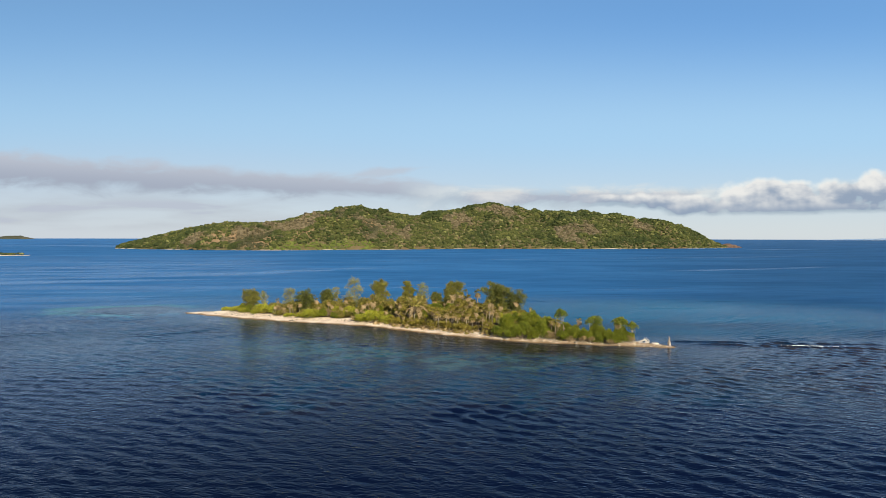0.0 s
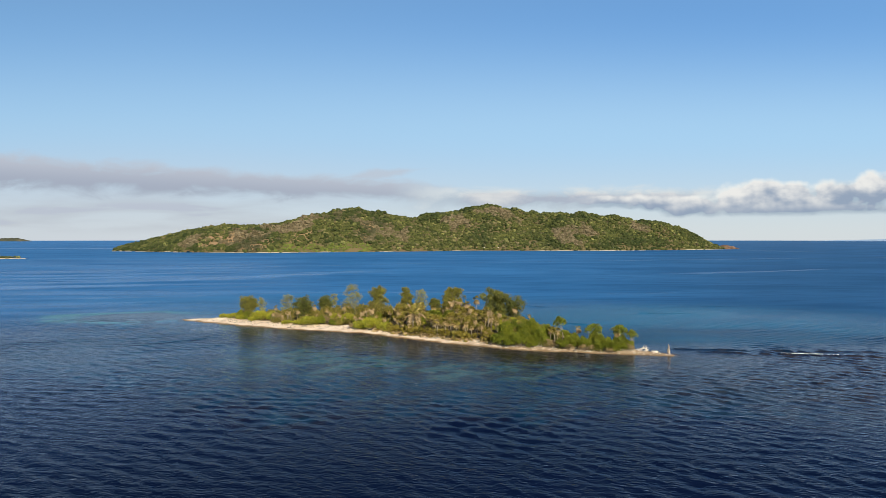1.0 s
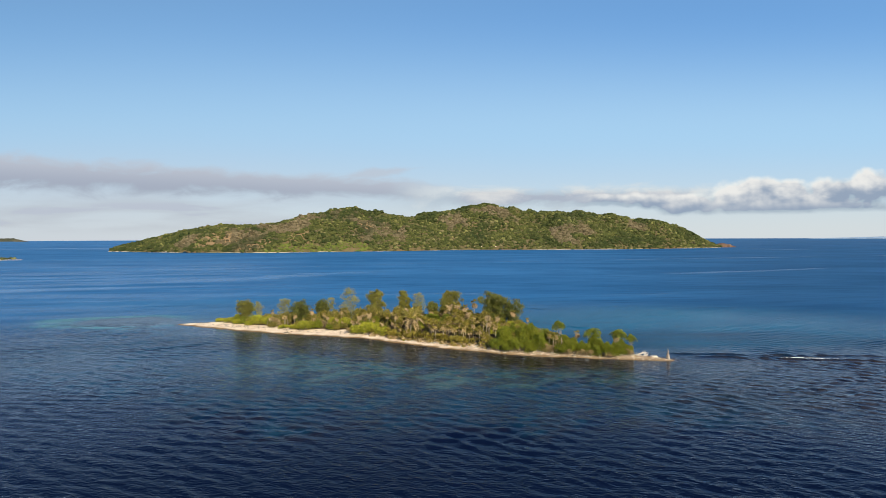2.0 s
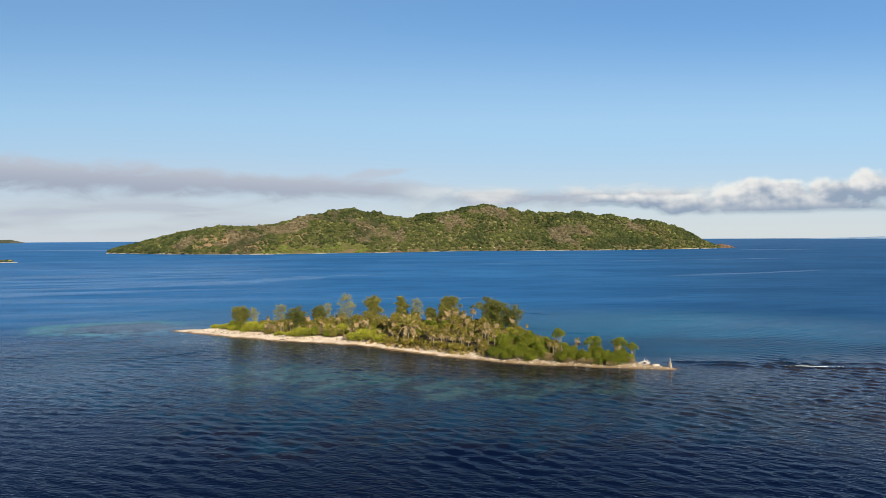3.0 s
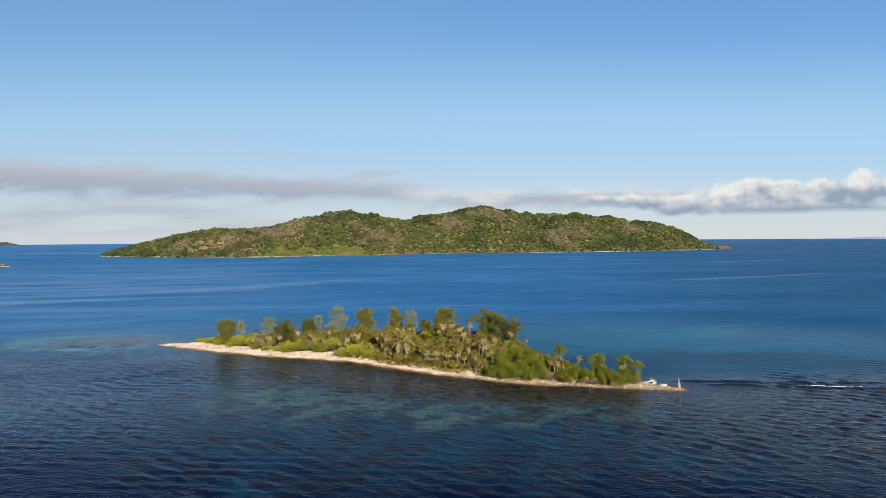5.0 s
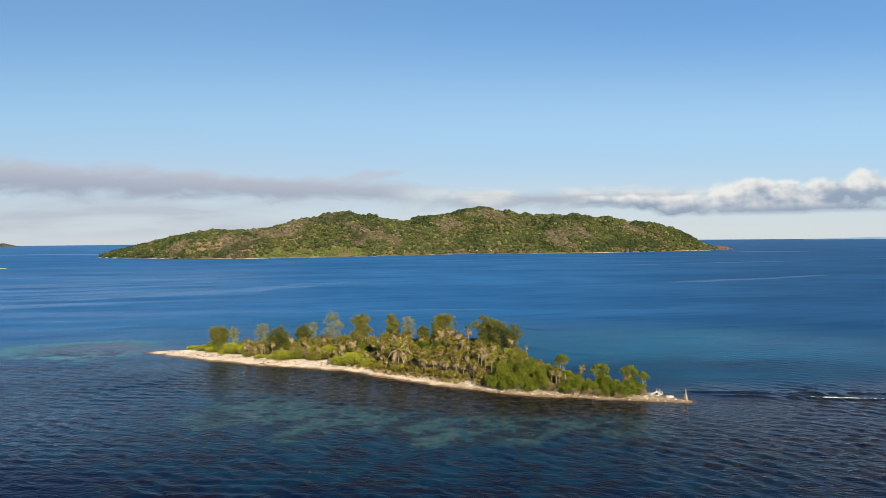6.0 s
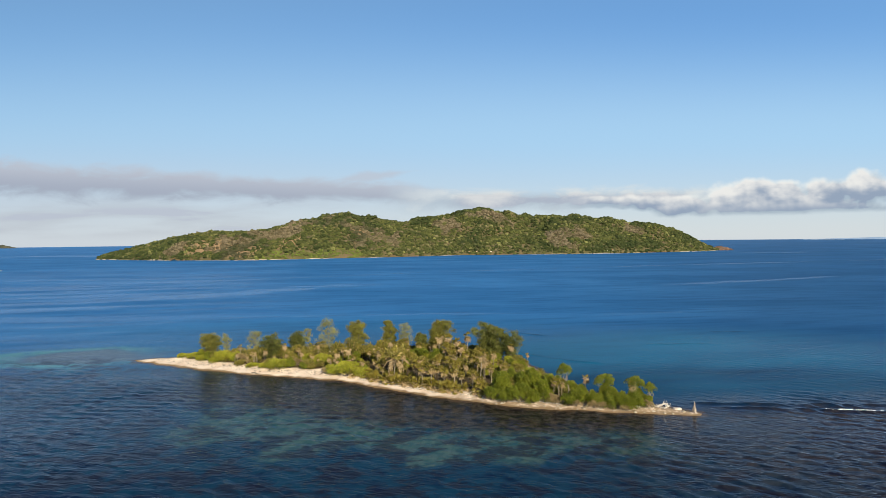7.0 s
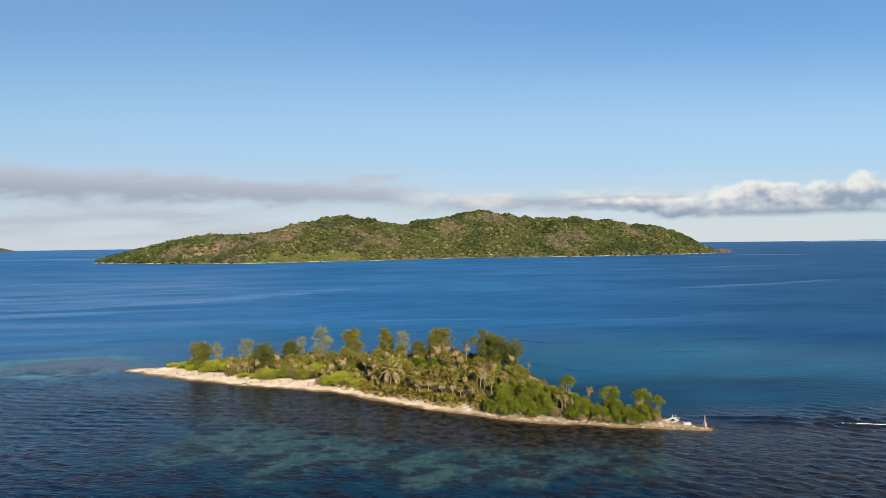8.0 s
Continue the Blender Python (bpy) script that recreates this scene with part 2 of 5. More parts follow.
def make_clouds():
    """A sheet of sky far behind everything: thin haze low down, grey layers on one side, a bank of cumulus on the other."""
    g = Graph("cloud_sheet")
    uv = g.add("ShaderNodeUVMap")
    uv.uv_map = "sky"
    s = g.add("ShaderNodeSeparateXYZ")
    g.feed(s.inputs[0], uv.outputs[0])
    u, v = s.outputs[0], s.outputs[1]
    m, ramp, noise_at = g.math, g.ramp, g.noise
    streak = noise_at(g.mapped(uv.outputs[0], 3, (0.45, 3.0, 1)), 1.0, 5.0, 0.48, 0.2)
    soft = noise_at(g.mapped(uv.outputs[0], 2, (0.9, 2.4, 1), (4, 2, 0)), 1.0, 6.0, 0.6, 0.4)
    def billow(shift):
        """Rounded heaps, about 0 to 1."""
        total = 0.0
        for scale, share in ((1.1, 0.54), (2.6, 0.29), (6.0, 0.12), (13.0, 0.05)):
            n = g.add("ShaderNodeTexVoronoi")
            n.feature = "SMOOTH_F1"
            g.feed(n.inputs["Vector"], g.mapped(uv.outputs[0], 0, (1.0, 1.35, 1), (1.3 + shift[0], 0.4 + shift[1], 0)))
            n.inputs["Scale"].default_value, n.inputs["Smoothness"].default_value = scale, 0.45
            total = m("ADD", total, m("MULTIPLY", m("SUBTRACT", 0.95, n.outputs["Distance"]), share))
        return total

    puff, puff_up = billow((0, 0)), billow((0.05, 0.11))
    # grey layer, thinning and sinking towards the middle
    along = m("ADD", u, 7.8)
    middle = m("SUBTRACT", 1.22, m("MULTIPLY", along, 0.052))
    half = m("SUBTRACT", 0.44, m("MULTIPLY", along, 0.030))
    off = m("DIVIDE", m("ABSOLUTE", m("SUBTRACT", v, middle)), half)
    layer = m("ADD", m("SUBTRACT", 1.0, off), m("MULTIPLY", m("SUBTRACT", soft, 0.5), 1.8))
    layer = m("MULTIPLY", ramp(layer, 0.0, 0.7), ramp(u, 0.8, -1.0))
    # a torn wisp above its end
    lean = m("SUBTRACT", v, m("ADD", 1.30, m("MULTIPLY", u, 0.11)))
    wisp = m("ADD", m("SUBTRACT", 1.0, m("ADD", m("ABSOLUTE", m("DIVIDE", lean, 0.15)), m("ABSOLUTE", m("DIVIDE", m("ADD", u, 1.2), 1.1)))),
             m("MULTIPLY", m("SUBTRACT", soft, 0.5), 2.2))
    wisp = m("MULTIPLY", ramp(wisp, 0.1, 0.9), 0.75)
    grey = m("MAXIMUM", m("MULTIPLY", layer, 0.95), wisp)
    # streaks low over the sea
    low = m("MULTIPLY", m("MULTIPLY", ramp(streak, 0.36, 0.62), ramp(v, 1.0, 0.6)), m("MULTIPLY", ramp(v, 0.05, 0.3), ramp(u, 0.5, -3.0)))
    # low bank in the middle
    bank_off = m("ABSOLUTE", m("DIVIDE", m("SUBTRACT", v, 0.72), 0.2))
    bank = m("ADD", m("SUBTRACT", 1.0, bank_off), m("MULTIPLY", m("SUBTRACT", soft, 0.5), 2.4))
    bank = m("MULTIPLY", ramp(bank, -0.3, 0.6), m("MULTIPLY", ramp(u, -1.2, 0.6), ramp(u, 6.0, 4.2)))
    # cumulus: heaped lobes on one flat base, lit from above and from the left
    base = m("ADD", m("ADD", 0.36, m("MULTIPLY", ramp(u, 3.0, 8.0), 0.10)), m("MULTIPLY", m("SUBTRACT", soft, 0.5), 0.14))
    total, lit = 0.0, 0.0
    for cu, cv, ru, rv in ((5.62, 0.80, 0.80, 0.34), (5.12, 0.66, 0.42, 0.26), (6.15, 0.72, 0.5, 0.33), (6.85, 0.82, 0.50, 0.36), (7.62, 0.90, 0.52, 0.40), (8.7, 0.95, 0.9, 0.45),
                           (4.35, 0.62, 0.62, 0.19), (3.55, 0.66, 0.70, 0.17), (2.6, 0.66, 0.9, 0.14), (6.3, 0.50, 2.2, 0.24)):
        du, dv = m("DIVIDE", m("SUBTRACT", u, cu), ru), m("DIVIDE", m("SUBTRACT", v, cv), rv)
        f = m("SUBTRACT", 1.0, m("ADD", m("MULTIPLY", du, du), m("MULTIPLY", dv, dv)))
        side = m("SUBTRACT", m("MULTIPLY", dv, 0.62), m("MULTIPLY", du, 0.34))
        weight = m("EXPONENT", m("MULTIPLY", m("MAXIMUM", f, -4.0), 4.0))
        total, lit = m("ADD", total, weight), m("ADD", lit, m("MULTIPLY", weight, side))
    lit, best = m("DIVIDE", lit, total), m("DIVIDE", m("LOGARITHM", total, math.e), 4.0)
    shape = m("ADD", m("SUBTRACT", best, 0.12), m("MULTIPLY", m("SUBTRACT", puff, 0.52), 2.3))
    heap = m("MULTIPLY", ramp(shape, -0.15, 0.45), ramp(m("SUBTRACT", v, base), -0.03, 0.08))
    heap = m("MULTIPLY", heap, ramp(u, 2.0, 3.4))
    lit = m("ADD", m("ADD", 0.42, lit), m("MULTIPLY", m("SUBTRACT", puff, puff_up), 1.7))
    lit = m("MULTIPLY", ramp(m("ADD", lit, m("MULTIPLY", m("SUBTRACT", soft, 0.5), 1.1)), 0.05, 0.95), ramp(m("SUBTRACT", v, base), 0.0, 0.30))
    heap_tone = g.mix(lit, (0.36, 0.42, 0.53), (0.99, 0.93, 0.87))
    haze_tone = g.mix(ramp(v, 0.1, 1.9), (0.70, 0.73, 0.77), (0.47, 0.69, 0.91))
    haze_tone = g.mix(ramp(v, 1.7, 4.2), haze_tone, g.mix(ramp(u, -6.0, 6.0), (0.26, 0.51, 0.88), (0.155, 0.39, 0.80)))
    haze_tone = g.mix(m("MULTIPLY", m("MULTIPLY", ramp(u, 3.0, -7.0), ramp(v, 2.4, 0.4)), 0.55), haze_tone, (0.66, 0.69, 0.77))
    grey_tone = g.mix(ramp(m("SUBTRACT", v, middle), -0.2, 0.3), (0.43, 0.44, 0.53), (0.60, 0.59, 0.65))
    haze = m("MULTIPLY", ramp(v, 8.0, 1.0), 0.9)
    tone = g.mix(m("MULTIPLY", low, 0.7), haze_tone, (0.56, 0.57, 0.64))
    tone = g.mix(grey, tone, grey_tone)
    tone = g.mix(bank, tone, g.mix(ramp(m("ADD", soft, m("MULTIPLY", m("SUBTRACT", v, 0.72), 0.6)), 0.38, 0.66), (0.50, 0.53, 0.61), (0.82, 0.79, 0.77)))
    tone = g.mix(heap, tone, heap_tone)
    cover = m("MAXIMUM", m("MAXIMUM", haze, grey), m("MAXIMUM", m("MAXIMUM", low, bank), heap))
    glow, clear, both = g.add("ShaderNodeEmission"), g.add("ShaderNodeBsdfTransparent"), g.add("ShaderNodeMixShader")
    g.feed(glow.inputs[0], tone)
    glow.inputs[1].default_value = 0.612
    g.feed(both.inputs[0], cover)
    g.tree.links.new(clear.outputs[0], both.inputs[1])
    g.tree.links.new(glow.outputs[0], both.inputs[2])
    return g.done(both.outputs[0])


WATER, SAND, HILL, FOREST, CLOUDS = make_water(), make_sand(), make_hill(), make_forest(), make_clouds()
SCRUB = plain("bright_scrub", (0.075, 0.10, 0.020), (0.14, 0.16, 0.034), 0.08, 0.9, 0.6)
NEEDLES = foliage("casuarina_needles", (0.085, 0.092, 0.018), (0.300, 0.290, 0.055), (0.32, 0.25, 0.12), 0.07, 0.35)
NEEDLES_DARK = foliage("casuarina_needles_dark", (0.056, 0.072, 0.018), (0.200, 0.210, 0.045), (0.20, 0.16, 0.07), 0.05, 0.25)
NEEDLES_THIN = foliage("casuarina_needles_thin", (0.180, 0.190, 0.066), (0.350, 0.350, 0.115), (0.36, 0.31, 0.18), 0.16, 0.35)
SHRUB_LEAF = foliage("shrub_leaf", (0.190, 0.215, 0.018), (0.400, 0.400, 0.038), (0.36, 0.28, 0.10), 0.05, 0.3)
GREEN_LEAF = foliage("broad_green_leaf", (0.078, 0.108, 0.010), (0.262, 0.292, 0.024), (0.34, 0.28, 0.08), 0.05, 0.3)
UNDER_LEAF = foliage("undergrowth_leaf", (0.062, 0.068, 0.012), (0.265, 0.235, 0.040), (0.38, 0.28, 0.13), 0.18, 0.3)
DRY_LEAF = foliage("dry_leaf", (0.200, 0.145, 0.075), (0.400, 0.300, 0.165), (0.20, 0.20, 0.05), 0.2, 0.2)
PALM_LEAF = foliage("palm_leaf", (0.070, 0.066, 0.010), (0.340, 0.275, 0.046), (0.42, 0.28, 0.12), 0.28, 0.3)
COCONUT_LEAF = foliage("coconut_leaf", (0.200, 0.190, 0.028), (0.420, 0.360, 0.075), (0.48, 0.36, 0.16), 0.2, 0.3)
PALM_DEAD = foliage("dead_palm_leaf", (0.280, 0.200, 0.105), (0.500, 0.380, 0.220), None, 0.0, 0.15)
BARK = plain("grey_bark", (0.15, 0.12, 0.09), (0.27, 0.23, 0.18), 1.6, 0.9, 0.03, (1, 1, 0.3))
PALE_BARK = plain("pale_bark", (0.22, 0.18, 0.13), (0.36, 0.31, 0.24), 1.8, 0.9, 0.03, (1, 1, 0.4))
DRIFTWOOD = plain("bleached_wood", (0.34, 0.30, 0.27), (0.60, 0.56, 0.51), 1.5, 0.8, 0.03, (1, 1, 0.3))
STUMP_WOOD = plain("weathered_stump_wood", (0.19, 0.15, 0.125), (0.44, 0.38, 0.33), 2.4, 0.9, 0.05, (1, 1, 0.3))
ROCK = plain("red_brown_rock", (0.11, 0.068, 0.048), (0.20, 0.130, 0.095), 0.08, 0.9, 0.6)
STONE = plain("pale_beach_stone", (0.30, 0.25, 0.19), (0.48, 0.42, 0.34), 1.2, 0.9, 0.05)
FOAM = plain("sea_foam", (0.72, 0.76, 0.78), (0.85, 0.87, 0.88), 1.2, 0.8, 0.05)
PAINT = plain("white_house_paint", (0.70, 0.68, 0.64), (0.80, 0.78, 0.74), 0.8, 0.7, 0.01)
ROOF = plain("rust_red_roof", (0.34, 0.13, 0.08), (0.42, 0.18, 0.12), 0.8, 0.6, 0.02)
FAR_WOODS = plain("far_dark_woods", (0.045, 0.050, 0.034), (0.085, 0.080, 0.055), 0.02, 1.0, 0.5)
# land far off: the blue of the haze is painted into its colour
DISTANT = plain("haze_blue_land", (0.24, 0.34, 0.50), (0.29, 0.39, 0.55), 0.004, 1.0, 0.5)


# ---- mesh helpers ----
def mesh(name, verts, faces, material, smooth=False):
    me = bpy.data.meshes.new(name)
    me.from_pydata(np.asarray(verts, float).tolist(), [], np.asarray(faces).tolist() if isinstance(faces, np.ndarray) else faces)
    me.materials.append(material)
    if smooth:
        me.polygons.foreach_set("use_smooth", np.ones(len(me.polygons), bool))
    me.update()
    return me


def part(name, me, parent, label=""):
    ob = new(name, me)
    ob.parent = parent
    return tagged(ob, label)


def thing(name, label, category, group="", kind=""):
    return tagged(new(name), label, category, group, kind)


def joined(pieces):
    """Several (verts, faces) lists as one."""
    verts, faces, n = [], [], 0
    for v, f in pieces:
        verts.append(np.asarray(v, float))
        faces += [[i + n for i in face] for face in f]
        n += len(v)
    return np.concatenate(verts), faces


def tube(points, radii, sides=6):
    """A tapered, closed tube along a line of points."""
    p = np.asarray(points, float)
    d = np.gradient(p, axis=0)
    d /= np.linalg.norm(d, axis=1)[:, None] + 1e-9
    ref = np.where(np.abs(d[:, 2:3]) > 0.9, [[1.0, 0, 0]], [[0, 0, 1.0]])
    a = np.cross(d, ref)
    a /= np.linalg.norm(a, axis=1)[:, None] + 1e-9
    b = np.cross(d, a)
    w = np.linspace(0, 2 * np.pi, sides, endpoint=False)
    r = np.asarray(radii, float)[:, None, None]
    v = p[:, None] + r * (np.cos(w)[None, :, None] * a[:, None] + np.sin(w)[None, :, None] * b[:, None])
    f = [[i * sides + k, i * sides + (k + 1) % sides, (i + 1) * sides + (k + 1) % sides, (i + 1) * sides + k]
         for i in range(len(p) - 1) for k in range(sides)]
    f += [list(range(sides))[::-1], [(len(p) - 1) * sides + k for k in range(sides)]]
    return v.reshape(-1, 3), f


def unit(v):
    return v / (np.linalg.norm(v, axis=-1, keepdims=True) + 1e-9)


def blades(base, way, length, width, rng, belly=0.45):
    """Narrow four-cornered leaves: base, two side corners, tip."""
    n = len(base)
    side = unit(np.cross(way, unit(rng.normal(size=(n, 3)))))
    mid = base + way * (length * belly)[:, None]
    v = np.stack([base, mid + side * width[:, None] / 2, base + way * length[:, None], mid - side * width[:, None] / 2], 1)
    return v.reshape(-1, 3), np.arange(4 * n).reshape(n, 4)


def outside(poly, x, y):
    """Distance from a closed outline, negative inside it."""
    p = np.asarray(poly, float)
    q = np.roll(p, -1, axis=0)
    best, inside = np.full(np.shape(x), 1e9), np.zeros(np.shape(x), bool)
    for (ax, ay), (bx, by) in zip(p, q):
        ex, ey = bx - ax, by - ay
        t = np.clip(((x - ax) * ex + (y - ay) * ey) / (ex * ex + ey * ey), 0, 1)
        best = np.minimum(best, np.hypot(x - ax - t * ex, y - ay - t * ey))
        inside ^= ((ay > y) != (by > y)) & (x < ex * (y - ay) / (ey if ey else 1e-9) + ax)
    return np.where(inside, -best, best)


def from_line(points, x, y):
    """Distance from an open line, and how far along it (0 to 1)."""
    best, along, n = np.full(np.shape(x), 1e9), np.zeros(np.shape(x)), len(points) - 1
    for i, ((ax, ay), (bx, by)) in enumerate(zip(points, points[1:])):
        ex, ey = bx - ax, by - ay
        t = np.clip(((x - ax) * ex + (y - ay) * ey) / (ex * ex + ey * ey), 0, 1)
        d = np.hypot(x - ax - t * ex, y - ay - t * ey)
        along = np.where(d < best, (i + t) / n, along)
        best = np.minimum(best, d)
    return best, along


def waves(x, y, size, seed, count=7):
    """Smooth random relief, about -1 to 1, of the given wavelength."""
    rng = np.random.default_rng(seed)
    total = 0
    for _ in range(count):
        w, ph, k = rng.uniform(0, 2 * np.pi), rng.uniform(0, 2 * np.pi), rng.uniform(0.6, 1.8)
        total = total + np.sin((x * np.cos(w) + y * np.sin(w)) * 2 * np.pi / size * k + ph)
    return total / count ** 0.5 / 1.2


def soft(x, lo, hi):
    t = np.clip((x - lo) / (hi - lo), 0, 1)
    return t * t * (3 - 2 * t)


# ---- plan ----
FRONT_SHORE = [(-106, 247.6), (-100.5, 243.4), (-92.5, 239), (-83, 234), (-71.7, 228), (-62, 224), (-50, 219), (-37.7, 215.5), (-29, 211.6), (-22, 208),
               (-16.8, 203.4), (-8.8, 197.7), (0, 191.8), (9.7, 186.2), (18.8, 181.0), (28.8, 177.8), (38.6, 176), (49, 173.3), (55, 172.2), (62, 171.4)]
BACK_SHORE = [(63, 173), (58.5, 177.5), (54, 182), (47, 187), (40, 196), (35.5, 210), (32.5, 227), (26, 243), (12, 256), (-12, 262), (-45, 261), (-80, 256)]
OUTLINE = FRONT_SHORE + BACK_SHORE


def inland(x, y):
    """Metres from the islet's waterline, positive on land, with an uneven edge."""
    x, y = np.asarray(x, float), np.asarray(y, float)
    return -outside(OUTLINE, x, y) + 0.55 * waves(x, y, 14, 3) + 0.25 * waves(x, y, 4.5, 4)


def ground_z(x, y):
    d = inland(x, y)
    z = np.where(d < 0, 0.16 * d, 0.13 * np.minimum(d, 7.5) + 0.03 * np.clip(d - 7.5, 0, 12))
    return z + soft(d, 1, 4) * 0.12 * waves(np.asarray(x, float), np.asarray(y, float), 7, 5)


# ---- sea: one sheet to the horizon, with modelled swell ----
SWELL_LINES = [([(60, 182.5), (72, 181.5), (84, 180), (100, 178.5), (135, 177)], 0.34, 0.9),
               ([(64, 178), (76, 177.5), (90, 175), (104, 172.5), (130, 170)], 0.26, 0.8),
               ([(25, 262), (34, 249), (41, 241), (50, 234.5), (62, 229)], 0.20, 0.6),
               ([(26, 305), (38, 297), (50, 289)], 0.30, 1.2),
               ([(80, 268), (90, 266.5), (98, 267.5), (110, 266)], 0.16, 0.8),
               ([(116, 297), (126, 295), (138, 296)], 0.18, 1.0),
               ([(190, 335), (203, 322), (216, 312)], 0.22, 1.4)]

# slicks: line, half width, strength
SLICK_LINES = [([(-560, 655), (-432, 652), (-272, 671), (-134, 736), (10, 822), (265, 913), (747, 1052), (1300, 1180)], 7, 0.9),
               ([(-420, 350), (-330, 380), (-264, 412), (-218, 455), (-148, 543), (-40, 640)], 26, 1.6),
               ([(-190, 262), (-150, 300), (-147, 335), (-136, 354), (-97, 368), (5, 374), (75, 366)], 3.5, 1.0),
               ([(88, 360), (110, 362), (145, 370)], 3.5, 0.7),
               ([(180, 560), (300, 600), (420, 660)], 9, 0.6),
               ([(780, 1640), (825, 1615), (889, 1575), (960, 1540)], 30, 1.0),
               ([(-1500, 1900), (-1237, 2067), (-900, 1900)], 70, 0.8),
               ([(-900, 800), (-640, 930), (-420, 1060), (-150, 1180)], 12, 0.6)]


def build_sea():
    angles = np.concatenate([np.linspace(-180, -46, 30)[:-1], np.linspace(-46, 46, 560), np.linspace(46, 180, 30)[1:-1]])
    r, radii = 60.0, [0.0, 25.0, 45.0]
    while r < 4900:
        radii.append(r)
        r += 0.55 if r < 270 else max(0.55, (r - 250) * 0.016)
    radii[-1] = 4900.0
    a, rr = np.meshgrid(np.radians(angles), np.array(radii))
    x, y = rr * np.sin(a), rr * np.cos(a)
    rng = np.random.default_rng(11)
    fade = soft(rr, 420, 240) * soft(np.abs(np.degrees(a)), 48, 45)
    gust = 0.75 + 0.35 * waves(x, y, 70, 21)
    z = np.zeros_like(x)
    for _ in range(30):
        length = rng.uniform(1.7, 4.4)
        way = radians(56) + rng.normal(0, 0.42)
        k = 2 * np.pi / length
        z += rng.uniform(0.5, 1.3) * 0.036 / k * np.sin(k * (x * np.cos(way) + y * np.sin(way)) + rng.uniform(0, 6.28))
    land = inland(x, y)
    lee = soft(-land, 4, 32)
    sheltered = soft(np.hypot((x - 85) / 150, (y - 262) / 90), 1.3, 0.7) * soft(y, 178, 196)
    point_reef = np.hypot((x - 118) / 78, (y - 148) / 38)
    z = z * fade * gust * (0.12 + 0.88 * lee) * (1 + 0.25 * soft(point_reef, 1.9, 0.9)) * (1 - 0.6 * sheltered)
    # crest: where the shade of the wave faces is painted into the water's colour
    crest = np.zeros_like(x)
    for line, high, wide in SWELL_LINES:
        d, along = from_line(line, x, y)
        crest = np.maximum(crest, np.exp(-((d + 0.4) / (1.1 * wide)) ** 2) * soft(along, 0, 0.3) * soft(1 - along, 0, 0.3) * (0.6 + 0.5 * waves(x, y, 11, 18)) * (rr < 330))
        z += 1.3 * high * np.exp(-(d / wide) ** 2) * soft(along, 0, 0.2) * soft(1 - along, 0, 0.2) * (0.75 + 0.3 * waves(x, y, 16, 8)) * (rr < 420)
    z = np.where(land > 2.5, -0.5, z)
    z += 19 * np.clip((rr - 2500) / 2400, 0, 1) ** 2
    n, c = x.shape
    i = np.arange(n - 1)[:, None] * c + np.arange(c)[None]
    j = np.arange(n - 1)[:, None] * c + (np.arange(c)[None] + 1) % c
    faces = np.stack([i, j, j + c, i + c], -1).reshape(-1, 4)
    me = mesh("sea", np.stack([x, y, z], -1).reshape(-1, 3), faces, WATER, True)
    off = -land
    # bottom: weed close in, with the trees' dark reflection painted in, then pale rubble, then channels and coral heads
    # down to the deep
    near = np.interp(x, [-60, -30, 5, 40, 60], [34, 31, 23, 17, 14])
    rim = np.interp(x, [-60, -40, -15, 5, 33, 60], [60, 57, 50, 40, 35, 32]) + 5 * waves(x, y, 30, 14)
    front = soft(np.interp(x, [p[0] for p in FRONT_SHORE], [p[1] for p in FRONT_SHORE]) + 5 - y, -4, 4)
    shallow = front * np.maximum(0.92 * soft(off, rim + 7, rim - 7) * soft(x, -78, -45) * soft(x, 66, 40), 0.36 * soft(off, rim + 50, rim + 10) * soft(x, -190, -90) * soft(x, 105, 65))
    bar = np.hypot((x + 126) / 31, (y - 255) / 17) + 0.12 * waves(x, y, 22, 15)
    sandy = 0.8 * soft(np.abs(bar - 0.98), 0.30, 0.04) * soft(x, -95, -125) + 0.2 * soft(bar, 1.7, 1.0)
    flat = 0.9 * soft(bar, 1.0, 0.6)
    reef = np.maximum(soft(off, near + 6, near - 6) * soft(x, -95, -50) * (1 - 0.4 * soft(x, 52, 64)) * front, 0.75 * soft(point_reef, 1.5, 0.6))
    strip, _ = from_line([(60, 173), (75, 171), (95, 168.5), (140, 165)], x, y)
    reef = np.maximum(reef, soft(strip + 1.5 * waves(x, y, 12, 26), 6, 2))
    lagoon = np.maximum(soft(np.hypot((x - 95) / 95, (y - 245) / 62), 1.3, 0.4), 0.35 * soft(np.hypot((x + 60) / 150, (y - 310) / 55), 1.4, 0.2))
    slick = 0.85 * soft(x + 0.25 * (y - 200), 10, -140) * soft(y, 70, 170) * soft(rr, 1300, 500)
    for line, wide, strong in SLICK_LINES:
        d, along = from_line(line, x, y)
        slick = np.maximum(slick, strong * soft(d + 0.5 * wide * waves(x, y, 60, 25), 1.3 * wide, 0.3 * wide) * soft(along, 0, 0.2) * soft(1 - along, 0, 0.2))
